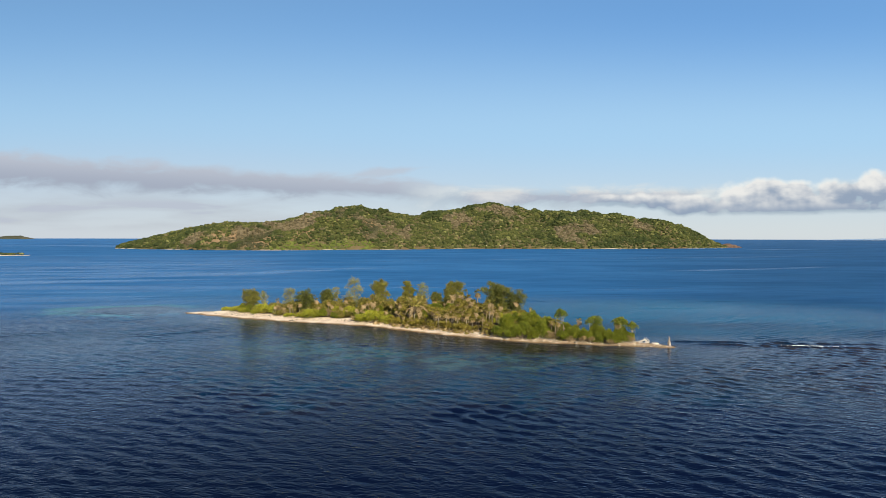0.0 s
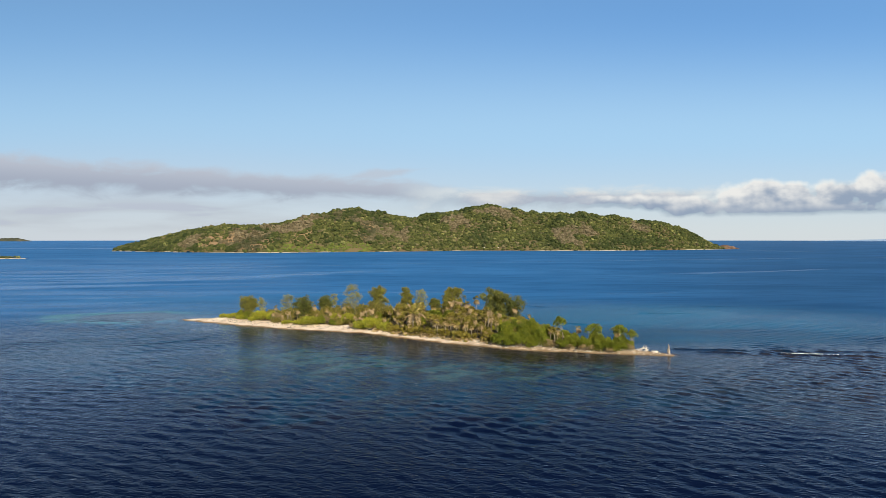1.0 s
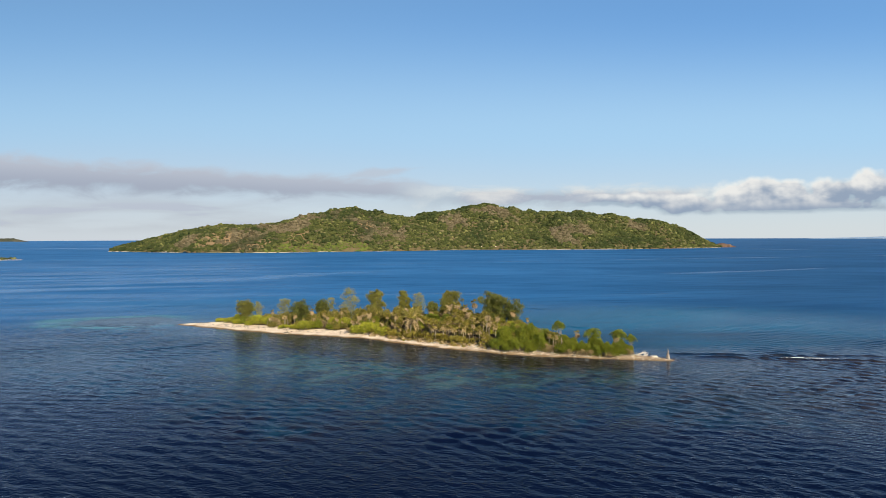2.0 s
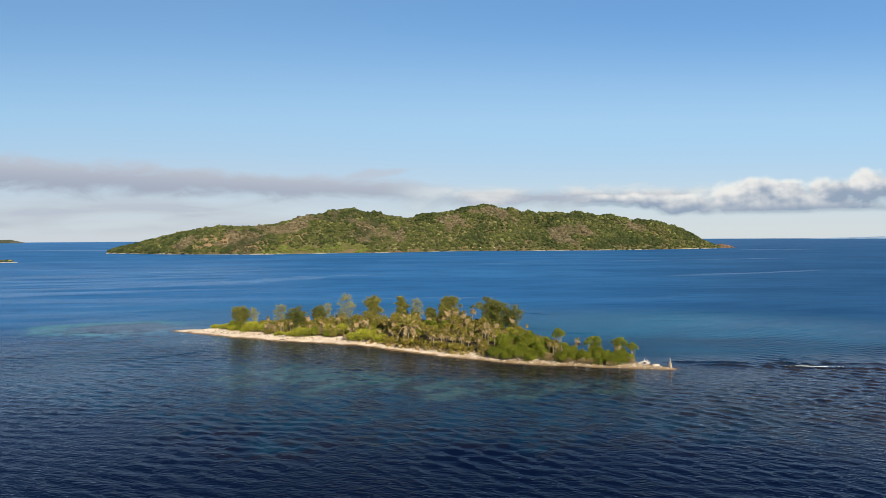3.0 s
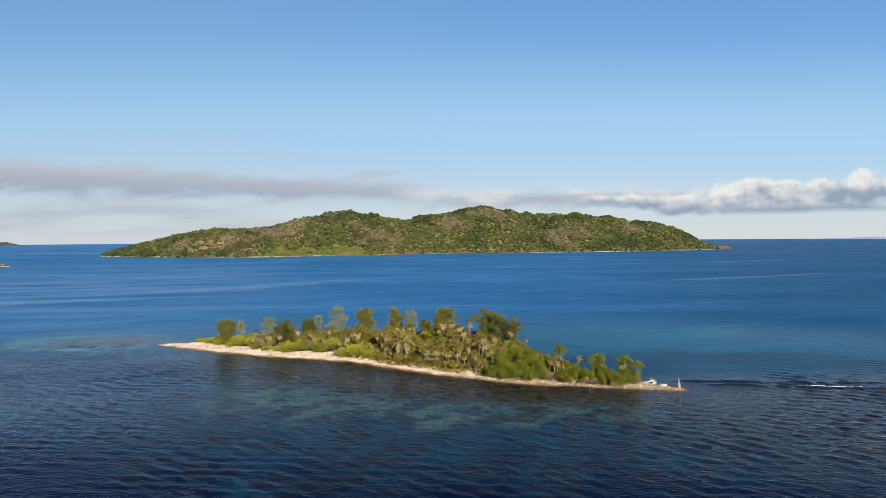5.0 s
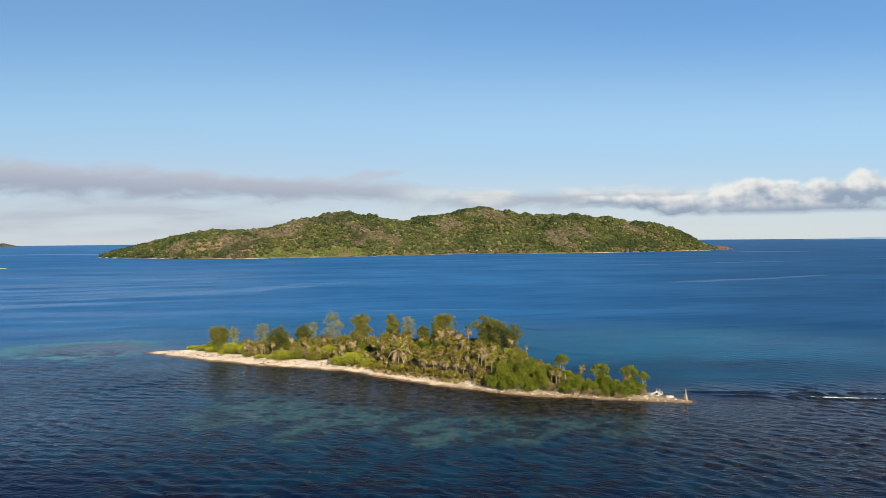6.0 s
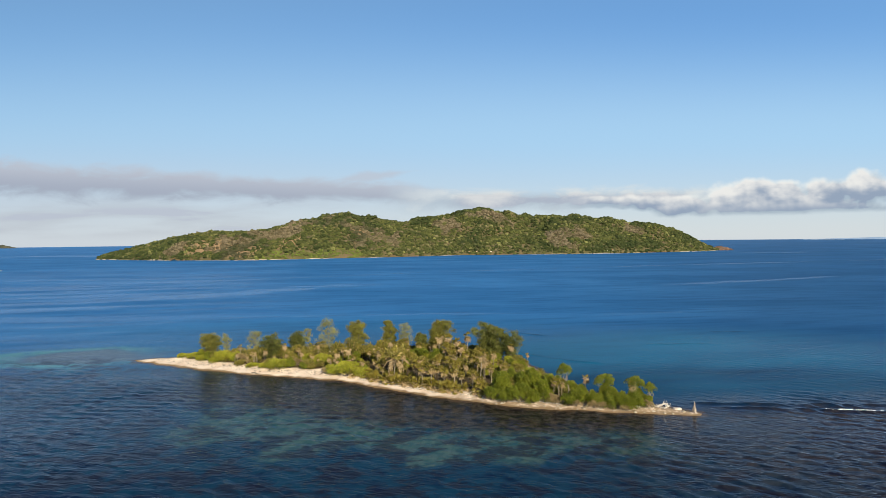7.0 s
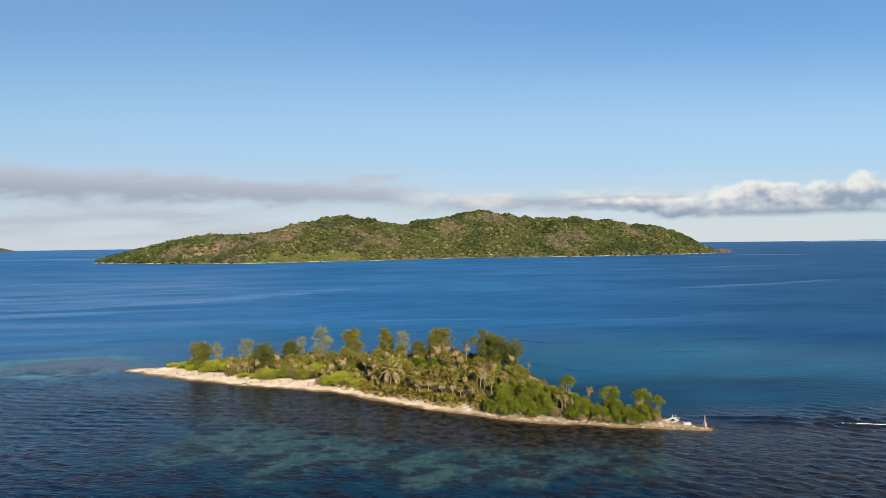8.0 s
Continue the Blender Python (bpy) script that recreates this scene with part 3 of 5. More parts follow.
    # open: how much reflected sky is painted into the far water's colour
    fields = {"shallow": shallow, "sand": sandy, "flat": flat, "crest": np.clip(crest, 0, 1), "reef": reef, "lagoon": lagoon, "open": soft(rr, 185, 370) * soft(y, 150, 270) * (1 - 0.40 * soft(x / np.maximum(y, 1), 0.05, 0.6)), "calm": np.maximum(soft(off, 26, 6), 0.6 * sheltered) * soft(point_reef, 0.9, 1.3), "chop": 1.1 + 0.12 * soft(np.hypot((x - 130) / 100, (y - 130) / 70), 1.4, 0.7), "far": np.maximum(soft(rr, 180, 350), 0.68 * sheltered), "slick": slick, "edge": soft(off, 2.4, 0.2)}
    for key, values in fields.items():
        layer = me.attributes.new(key, "FLOAT", "POINT")
        layer.data.foreach_set("value", values.astype(np.float32).ravel())
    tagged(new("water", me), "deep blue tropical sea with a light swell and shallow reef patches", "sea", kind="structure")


build_sea()


# ---- sky sheet and distant land ----
def build_sky_sheet():
    a = np.radians(np.linspace(-62, 62, 63))
    v = np.linspace(-0.15, 8.4, 40)
    aa, vv = np.meshgrid(a, v)
    radius, eye = 4800.0, 36.0
    verts = np.stack([radius * np.sin(aa), radius * np.cos(aa), eye + (vv * 100 - 4) / 1097 * radius * np.cos(aa)], -1).reshape(-1, 3)
    n, c = aa.shape
    faces = [[i * c + k, i * c + k + 1, (i + 1) * c + k + 1, (i + 1) * c + k] for i in range(n - 1) for k in range(c - 1)]
    me = mesh("sky_sheet", verts, faces, CLOUDS)
    uv = me.uv_layers.new(name="sky")
    u = np.stack([np.tan(aa) * 10.97, vv], -1).reshape(-1, 2)
    index = np.empty(len(me.loops), np.int32)
    me.loops.foreach_get("vertex_index", index)
    uv.data.foreach_set("uv", u[index].astype(np.float32).ravel())
    tagged(new("backdrop", me), "pale sky with grey cloud layers and white cumulus", "sky", kind="structure")


build_sky_sheet()


def ridge_mesh(name, start, end, heights, depth, base, material, seed):
    """A long low landform: rounded across, with an uneven crest along its length."""
    s, e = np.array(start, float), np.array(end, float)
    n, c = 60, 9
    t, w = np.meshgrid(np.linspace(0, 1, n), np.linspace(-1, 1, c), indexing="ij")
    way = unit(e - s)
    side = np.array([-way[1], way[0]])
    xy = s + t[..., None] * (e - s) + side * (w * depth)[..., None]
    h = np.interp(t, np.linspace(0, 1, len(heights)), heights) * (1 - w ** 2)
    h = h * (1 + 0.12 * waves(t * 100, w * 3, 9, seed))
    v = np.concatenate([xy, (base - 1.5 + h)[..., None]], -1).reshape(-1, 3)
    f = [[i * c + k, i * c + k + 1, (i + 1) * c + k + 1, (i + 1) * c + k] for i in range(n - 1) for k in range(c - 1)]
    return mesh(name, v, f, material, True)


tagged(new("distant_coast", ridge_mesh("distant_coast", (2380, 4050), (3700, 2950), [0, 8, 12, 9, 15, 18, 14, 20, 18], 60, 17, DISTANT, 31)),
       "thin haze-blue line of land on the horizon", "distant land", kind="structure")


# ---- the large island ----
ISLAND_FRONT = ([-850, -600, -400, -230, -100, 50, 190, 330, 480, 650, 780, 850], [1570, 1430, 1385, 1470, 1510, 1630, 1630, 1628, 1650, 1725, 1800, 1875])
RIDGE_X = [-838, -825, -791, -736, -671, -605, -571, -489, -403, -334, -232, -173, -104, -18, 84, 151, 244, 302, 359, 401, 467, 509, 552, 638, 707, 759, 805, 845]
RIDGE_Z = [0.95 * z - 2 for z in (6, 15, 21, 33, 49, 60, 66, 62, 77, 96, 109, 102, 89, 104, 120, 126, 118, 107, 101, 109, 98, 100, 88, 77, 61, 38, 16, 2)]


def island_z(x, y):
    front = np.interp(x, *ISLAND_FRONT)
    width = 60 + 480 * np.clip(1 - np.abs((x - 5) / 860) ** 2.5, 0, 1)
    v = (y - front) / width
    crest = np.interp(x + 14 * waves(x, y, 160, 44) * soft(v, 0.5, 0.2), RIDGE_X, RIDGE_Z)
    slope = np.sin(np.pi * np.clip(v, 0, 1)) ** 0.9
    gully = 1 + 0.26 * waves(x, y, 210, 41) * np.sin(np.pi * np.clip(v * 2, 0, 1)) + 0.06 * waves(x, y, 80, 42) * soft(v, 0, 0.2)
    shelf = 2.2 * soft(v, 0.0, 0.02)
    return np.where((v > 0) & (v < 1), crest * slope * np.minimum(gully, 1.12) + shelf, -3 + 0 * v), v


def bare_soil(x, y):
    """Where reddish earth lies open: 0 to 1."""
    total = 0
    for cx, cy, w, d in ((-425, 1420, 42, 26), (-345, 1480, 30, 40), (-185, 1590, 26, 30), (-520, 1470, 60, 40)):
        total = np.maximum(total, soft(np.hypot((x - cx) / w, (y - cy) / d) + 0.25 * waves(x, y, 30, 58), 1.2, 0.5))
    return total


def dry_stand(x, v):
    """How leafless and grey-brown the woods are: 0 to 1, by place along the island and up its slope."""
    total = 0.22 + 0 * x
    for cx, cv, w, d in ((-470, 0.14, 62, 0.16), (-350, 0.30, 85, 0.10), (-160, 0.22, 70, 0.14), (30, 0.24, 36, 0.10), (345, 0.12, 62, 0.09), (-600, 0.1, 30, 0.08), (160, 0.3, 70, 0.07), (560, 0.26, 30, 0.05)):
        total = np.maximum(total, soft(np.hypot((x - cx) / w, (v - cv) / d) + 0.35 * waves(x, v * 400, 70, 61), 1.3, 0.6))
    return np.clip(total + 0.16 * waves(x, v * 500, 45, 62), 0, 1)


def build_island():
    xs, vs = np.linspace(-838, 858, 300), np.concatenate([np.linspace(-0.02, 0.06, 9), np.linspace(0.08, 1.02, 60)])
    x, v = np.meshgrid(xs, vs)
    width = 60 + 480 * np.clip(1 - np.abs((x - 5) / 860) ** 2.5, 0, 1)
    y = np.interp(x, *ISLAND_FRONT) + v * width + 6 * waves(x, v, 60, 47)
    z, _ = island_z(x, y)
    n, c = x.shape
    f = [[i * c + k, i * c + k + 1, (i + 1) * c + k + 1, (i + 1) * c + k] for i in range(n - 1) for k in range(c - 1)]
    island = tagged(new("island", mesh("island", np.stack([x, y, z], -1).reshape(-1, 3), f, HILL, True)),
                    "long wooded island hill with a narrow pale beach", "island", kind="structure")
    layer = island.data.attributes.new("bare", "FLOAT", "POINT")
    layer.data.foreach_set("value", bare_soil(x, y).astype(np.float32).ravel())
    return island


def crowns(name, centres, sizes, seed, material=None, detail=1, dry=None):
    """Many rough tree crowns as one mesh: jittered lumps, flat-shaded."""
    bm = bmesh.new()
    bmesh.ops.create_icosphere(bm, subdivisions=detail, radius=1)
    bv = np.array([(Matrix.Rotation(0.62, 3, "X") @ v.co)[:] for v in bm.verts])
    bf = np.array([[v.index for v in f.verts] for f in bm.faces])
    bm.free()
    keep = bv[bf].mean(1)[:, 2] > -0.55
    bf = bf[keep]
    rng = np.random.default_rng(seed)
    n = len(centres)
    jitter = 1 + rng.uniform(-0.28, 0.28, (n, len(bv), 1))
    stretch = np.stack([rng.uniform(0.8, 1.3, n), rng.uniform(0.8, 1.3, n), rng.uniform(0.65, 1.0, n)], -1)
    v = bv[None] * jitter * stretch[:, None] * sizes[:, None, None] + centres[:, None]
    f = bf[None] + (np.arange(n) * len(bv))[:, None, None]
    me = mesh(name, v.reshape(-1, 3), f.reshape(-1, 3), material or FOREST)
    if dry is not None:
        layer = me.attributes.new("dry", "FLOAT", "POINT")
        layer.data.foreach_set("value", np.repeat(dry, len(bv)).astype(np.float32))
    return me


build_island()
rng = np.random.default_rng(52)
fx = rng.uniform(-834, 852, 60000)
fw = 60 + 480 * np.clip(1 - np.abs((fx - 5) / 860) ** 2.5, 0, 1)
fv = rng.uniform(0.002, 0.60, 60000)
keep = rng.uniform(0, 1, 60000) < np.clip(fw / 540, 0.25, 1) * 0.55
fx, fv, fw = fx[keep], fv[keep], fw[keep]
fy = np.interp(fx, *ISLAND_FRONT) + fv * fw
fz, _ = island_z(fx, fy)
fs = 1.9 + 3.7 * rng.uniform(0, 1, len(fx)) ** 1.8
ok = (fz > 1.2) & (rng.uniform(0, 1, len(fx)) > 0.5 * bare_soil(fx, fy))
field = (fx > -395) & (fx < -175) & (fv < 0.055 + 0.03 * waves(fx, fy, 60, 57))
here = ok & ~field
tagged(new("forest", crowns("forest", np.stack([fx, fy, fz + fs * 0.2], -1)[here], fs[here], 53, dry=dry_stand(fx, fv)[here])),
       "dense mixed green and dry brown forest covering the hill", "forest", kind="stuff")
bx, bv_ = rng.uniform(-820, 830, 9000), rng.uniform(0.01, 0.58, 9000)
bw = 60 + 480 * np.clip(1 - np.abs((bx - 5) / 860) ** 2.5, 0, 1)
by = np.interp(bx, *ISLAND_FRONT) + bv_ * bw
bz, _ = island_z(bx, by)
big = (bz > 3) & (waves(bx, by, 120, 59) + 0.5 * waves(bx, by, 45, 60) > 0.35) & (rng.uniform(0, 1, 9000) < bw / 540) & (bare_soil(bx, by) < 0.2)
bs = rng.uniform(3.4, 6.4, 9000)
tagged(new("tall_forest", crowns("tall_forest", np.stack([bx, by, bz + bs * 0.35], -1)[big], bs[big], 55, None, 2, 0.6 * dry_stand(bx, bv_)[big])),
       "taller dark green tree crowns standing out of the forest", "forest", kind="stuff")
here = ok & field
tagged(new("green_scrub", crowns("green_scrub", np.stack([fx, fy, fz], -1)[here], fs[here] * 0.8, 54, SCRUB)),
       "low bright green scrub behind the island's beach", "shrubs", kind="stuff")


def lump(seed, size, detail=3, rough=0.3):
    bm = bmesh.new()
    bmesh.ops.create_icosphere(bm, subdivisions=detail, radius=1)
    off = Vector((seed * 3.7, seed * 1.3, seed * 2.1))
    for v in bm.verts:
        v.co *= 1 + rough * noise.fractal(v.co * 1.6 + off, 0.9, 2.0, 4)
        v.co = Vector((v.co.x * size[0], v.co.y * size[1], v.co.z * size[2]))
    verts = [v.co[:] for v in bm.verts]
    faces = [[v.index for v in f.verts] for f in bm.faces]
    bm.free()
    return verts, faces


def build_headland():
    pieces = []
    for k, (x, y, sx, sz) in enumerate([(846, 1873, 22, 12), (866, 1884, 16, 8), (884, 1894, 12, 5)]):
        v, f = lump(60 + k, (sx, 16, sz), 3, 0.35)
        pieces.append((np.array(v) + [x, y, 0.5], f))
    v, f = joined(pieces)
    tagged(new("rock_headland", mesh("rock_headland", v, f, ROCK)), "low reddish-brown rocks at the end of the wooded island", "rock")


build_headland()


def house_template(w, d, h, group):
    house = thing("beach_house", "small white house with a rust-red roof on the far shore", "house", group)
    v = [(sx * w / 2, sy * d / 2, z) for z in (0, h) for sx, sy in ((-1, -1), (1, -1), (1, 1), (-1, 1))]
    part("wall", mesh("wall", v, [[0, 1, 5, 4], [1, 2, 6, 5], [2, 3, 7, 6], [3, 0, 4, 7], [4, 5, 6, 7], [3, 2, 1, 0]], PAINT), house)
    o = 0.5
    v = [(-w / 2 - o, -d / 2 - o, h + 0.004), (w / 2 + o, -d / 2 - o, h + 0.004), (w / 2 + o, d / 2 + o, h + 0.004), (-w / 2 - o, d / 2 + o, h + 0.004),
         (-w / 2 - o, 0, h + d * 0.35), (w / 2 + o, 0, h + d * 0.35)]
    part("roof", mesh("roof", v, [[0, 1, 5, 4], [2, 3, 4, 5], [0, 4, 3], [1, 2, 5], [3, 2, 1, 0]], ROOF), house)
    return house


HOUSES = [(452, 0.6, 10), (463, 0.45, -15), (120, 0.5, 5), (104, 0.4, 20), (86, 0.45, -8), (142, 0.35, 0)]
first = house_template(9, 6, 3.2, "houses on the far shore")
for hx, scale, turn in HOUSES:
    hy = float(np.interp(hx, *ISLAND_FRONT)) + 7
    hz = float(island_z(np.array([hx * 1.0]), np.array([hy]))[0][0]) - 0.3
    copy_thing(first, pose(hx, hy, max(hz, 0.5), 0, 0, turn) @ Matrix.Scale(scale, 4))
bpy.data.objects.remove(first.children[0]), bpy.data.objects.remove(first.children[0]), bpy.data.objects.remove(first)


# ---- low islands beyond the left edge of the bay ----
def build_far_islets():
    spit = new("sandy_spit", ridge_mesh("sandy_spit", (-900, 880), (-664, 986), [4, 4.2, 4, 3.6, 3, 1.8], 16, 0, SAND, 71))
    tagged(spit, "low sandy spit edged with scrub", "sand spit", kind="structure")
    layer = spit.data.attributes.new("inland", "FLOAT", "POINT")
    layer.data.foreach_set("value", np.full(len(spit.data.vertices), 5.0, np.float32))
    rng = np.random.default_rng(73)
    t = rng.uniform(0.2, 0.95, 170)
    c = np.stack([-900 + 236 * t + rng.normal(0, 3, 170), 886 + 105 * t + rng.normal(0, 5, 170), 2.6 - 1.0 * t + rng.uniform(0, 1.5, 170)], -1)
    tagged(new("spit_scrub", crowns("spit_scrub", c, rng.uniform(1.6, 3.8, 170) * (1.15 - 0.5 * t), 74)), "low green scrub on the sandy spit", "shrubs", kind="stuff")
    hill = new("far_islet", ridge_mesh("far_islet", (-3100, 3650), (-2560, 3850), [5, 6, 5, 5, 6, 9, 23, 20, 2], 40, 15, FAR_WOODS, 75))
    tagged(hill, "small dark wooded islet near the horizon", "island", kind="structure")


build_far_islets()


# ---- islet ground ----
def build_islet():
    xs, ys = np.arange(-118, 70, 0.75), np.arange(163, 270, 0.75)
    x, y = np.meshgrid(xs, ys)
    d = inland(x, y)
    z = ground_z(x, y)
    n, c = x.shape
    i = (np.arange(n - 1)[:, None] * c + np.arange(c - 1)[None]).ravel()
    f = np.stack([i, i + 1, i + c + 1, i + c], -1)
    f = f[(d.ravel()[f] > -4).any(1)]
    used, back = np.unique(f, return_inverse=True)
    me = mesh("islet_ground", np.stack([x, y, z], -1).reshape(-1, 3)[used], back.reshape(-1, 4), SAND, True)
    layer = me.attributes.new("inland", "FLOAT", "POINT")
    layer.data.foreach_set("value", d.ravel()[used].astype(np.float32))
    layer = me.attributes.new("rubble", "FLOAT", "POINT")
    layer.data.foreach_set("value", soft(x.ravel()[used], -8, 22).astype(np.float32))
    tagged(new("ground", me), "pale coral sand islet with a wet brown edge", "sand", kind="structure")


build_islet()


# ---- plants ----
def casuarina(seed, h, w, kind, leaf, label, clear):
    """Trunk, leaders, ragged limbs and loose puffs of thin needle sprays at their ends. kind: 0 oval, 1 broad and many-stemmed, 2 thin."""
    rng = np.random.default_rng(seed)
    tree = thing("casuarina_tree", label, "tree", "casuarina trees on the islet")
    many = 1 if w < 4 or kind == 2 else (2, 4)[kind]
    t = np.linspace(0, 1, 9)
    fork = 0.10 * h if many > 1 else 0.9 * h
    bend = rng.normal(0, 0.02 * h, 2)
    trunk = np.stack([bend[0] * t ** 2, bend[1] * t ** 2, -0.3 + (fork + 0.3) * t], -1)
    part("trunk", mesh("trunk", *tube(trunk, 0.017 * h * (1 - (0.85 if many == 1 else 0.25) * t) + 0.02, 7), BARK, True), tree)
    leaders = [trunk]
    if many > 1:
        leaders = []
        for k in range(many):
            turn, out = k * 6.283 / many + rng.normal(0, 0.35), rng.uniform(0.16, 0.30) * w
            top = h * (0.93 if k == 0 else rng.uniform(0.68, 0.92))
            way = np.stack([out * np.cos(turn) * t ** 0.8, out * np.sin(turn) * t ** 0.8, fork - 0.1 + (top - fork) * t], -1)
            way[1:, :2] += np.cumsum(rng.normal(0, 0.012 * h, (8, 2)), 0)
            part("limb", mesh("limb", *tube(way + trunk[-1] * [1, 1, 0], 0.012 * h * (1 - 0.85 * t) + 0.015, 6), BARK, True), tree)
            leaders.append(way + trunk[-1] * [1, 1, 0])
    puffs = []
    each = int((12 + 2.2 * w, 11 + 1.6 * w, 12 + 1.9 * w)[kind] / (1 if many == 1 else 0.62 * many))
    sides = rng.uniform(0.6, 1.15, 7)
    for line in leaders:
        low = max(0.0, (clear * h - line[0, 2]) / (line[-1, 2] - line[0, 2]))
        for k in range(each):
            s = low + (0.98 - low) * (k + rng.uniform(0.1, 0.9)) / each
            start = np.array([np.interp(s, t, line[:, i]) for i in range(3)])
            turn = k * 2.4 + rng.normal(0, 0.5)
            up = start[2] / h
            girth = np.sin(np.pi * np.clip(0.12 + 0.88 * up, 0.1, 0.97)) ** 0.55 if kind != 1 else min(1.0, 0.55 + 0.8 * up) * (1 - 0.6 * max(0, up - 0.75) / 0.25)
            reach = (0.5 if many == 1 else 0.36) * w * girth * sides[int(turn * 7 / 6.283) % 7] * rng.uniform(0.6, 1.1)
            rise = reach * rng.uniform(0.15, 1.0)
            end = start + [reach * np.cos(turn), reach * np.sin(turn), rise]
            end[2] = min(end[2], max(h * (0.97 - 0.42 * (np.hypot(end[0], end[1]) / (0.55 * w)) ** 2), start[2] * 0.9))
            mid = (start + end) / 2 + [0, 0, -0.12 * reach]
            part("limb", mesh("limb", *tube([start, mid, end], [0.03 + 0.006 * h * (1 - s), 0.03, 0.012], 4), BARK, True), tree)
            for share in (0.5, 0.78, 1.0):
                p = (1 - share) ** 2 * start + 2 * share * (1 - share) * mid + share ** 2 * end
                puffs.append((p + rng.normal(0, 0.075 * w, 3) * [1, 1, 0.8], rng.uniform(0.6, 1.15) * (0.10 * w + 0.40) * (1.0, 1.12, 1.0)[kind]))
        puffs.append((line[-1], 0.07 * w + 0.4))
    base, way, size = [], [], []
    n = (80, 84, 56)[kind]
    for c, r in puffs:
        d = unit(rng.normal(size=(n, 3)) + [0, 0, 0.2])
        base.append(c + d * (r * rng.uniform(0.05, 0.8, n))[:, None] * [1, 1, 0.75])
        way.append(unit(d + [0, 0, (0.85, 0.4, 0.85)[kind]] + rng.normal(0, 0.4, (n, 3))))
        size.append(r * rng.uniform(0.5, 1.1, n))
    base, way, size = np.concatenate(base), np.concatenate(way), np.concatenate(size)
    v, f = blades(base, way, size, rng.uniform(0.05, 0.12, len(base)) * (1.0, 1.25, 0.6)[kind], rng)
    part("foliage", mesh("foliage", v, f, leaf), tree)
    return tree


def broadleaf(name, seed, w, h, low, blobs, leaves, size, leaf, bark, label, category, group, flat=0.8):
    """A shrub or small tree: stems up to several leafy lumps, each a shell of single leaves."""
    rng = np.random.default_rng(seed)
    bush = thing(name, label, category, group)
    base, way = [], []
    for k in range(blobs):
        turn, out = k * 2.4 + rng.normal(0, 0.3), (rng.uniform(0.05, 1) ** 0.6) * 0.36 * w
        r = rng.uniform(0.16, 0.27) * w * min(1.0, 0.75 + 0.25 * flat) * min(1.0, (13 / blobs) ** 0.5)
        top = low + (h - low) * (1 - 0.55 * (out / (0.5 * w)) ** 2) * rng.uniform(0.8, 1.0)
        rz = min(r * rng.uniform(0.75, 1.1) * flat, max(0.3, (top - low) * 0.6))
        high = max(top - rz, rz * 0.55)
        if low == 0:
            high = rz * 0.5 + (high - rz * 0.5) * rng.uniform(0, 1) ** 0.55
        c = np.array([out * np.cos(turn), out * np.sin(turn), high])
        root = np.array([0.25 * c[0] + rng.normal(0, 0.08), 0.25 * c[1] + rng.normal(0, 0.08), -0.25])
        mid = (root + c) / 2 + rng.normal(0, 0.12, 3)
        if k < 5 or low > 0:
            part("stem", mesh("stem", *tube([root, mid, c], [0.03 + 0.006 * h, 0.03 + 0.003 * h, 0.015], 5), bark, True), bush)
        n = leaves // blobs
        d = unit(rng.normal(size=(n, 3)))
        d[:, 2] = np.where(d[:, 2] < -0.5, -d[:, 2], d[:, 2])
        shell = rng.uniform(0.62, 1.1, n)[:, None] * (1 + 0.22 * np.sin(d[:, :1] * 6 + k) * np.cos(d[:, 1:2] * 5 + d[:, 2:] * 4))
        base.append(c + d * shell * [r, r, rz])
        way.append(unit(d * 0.6 + rng.normal(0, 0.5, (n, 3)) + [0, 0, 0.25 * flat]))
    base, way = np.concatenate(base), np.concatenate(way)
    base[:, 2] = np.maximum(base[:, 2], 0.05)
    n = len(base)
    v, f = blades(base, way, size * rng.uniform(0.7, 1.3, n), size * rng.uniform(0.4, 0.75, n), rng)
    part("foliage", mesh("foliage", v, f, leaf), bush)
    return bush


def fan_leaf(radius, stalk, fold, droop, material):
    """A stalk and a pleated half-round fan with notched tips, pointing along x."""
    v = [(0, 0.03, 0), (0, -0.03, 0), (stalk, -0.02, 0.02), (stalk, 0.02, 0.02)]
    f = [[0, 1, 2, 3]]
    k = 11
    v.append((stalk, 0, 0.02))
    rim = []
    for i in range(2 * k + 1):
        w = radians(-105 + 210 * i / (2 * k))
        r = radius * (1.0 if i % 2 else 0.52) * (0.82 + 0.18 * math.cos(w))
        z = (fold if i % 2 else -fold) - droop * (r / radius) ** 2 * (0.5 + 0.5 * abs(math.sin(w)))
        v.append((stalk + r * math.cos(w), r * math.sin(w), z))
        rim.append(len(v) - 1)
    f += [[4, rim[i], rim[i + 1]] for i in range(2 * k)]
    return mesh("leaf", v, f, material)


LEAF_SHAPES = [fan_leaf(0.95, 0.75, 0.05, 0.18, PALM_LEAF), fan_leaf(0.85, 0.85, 0.06, 0.35, PALM_LEAF), fan_leaf(1.05, 0.65, 0.04, 0.10, PALM_LEAF)]
DRY_SHAPE = fan_leaf(0.85, 0.55, 0.08, 0.45, PALM_DEAD)


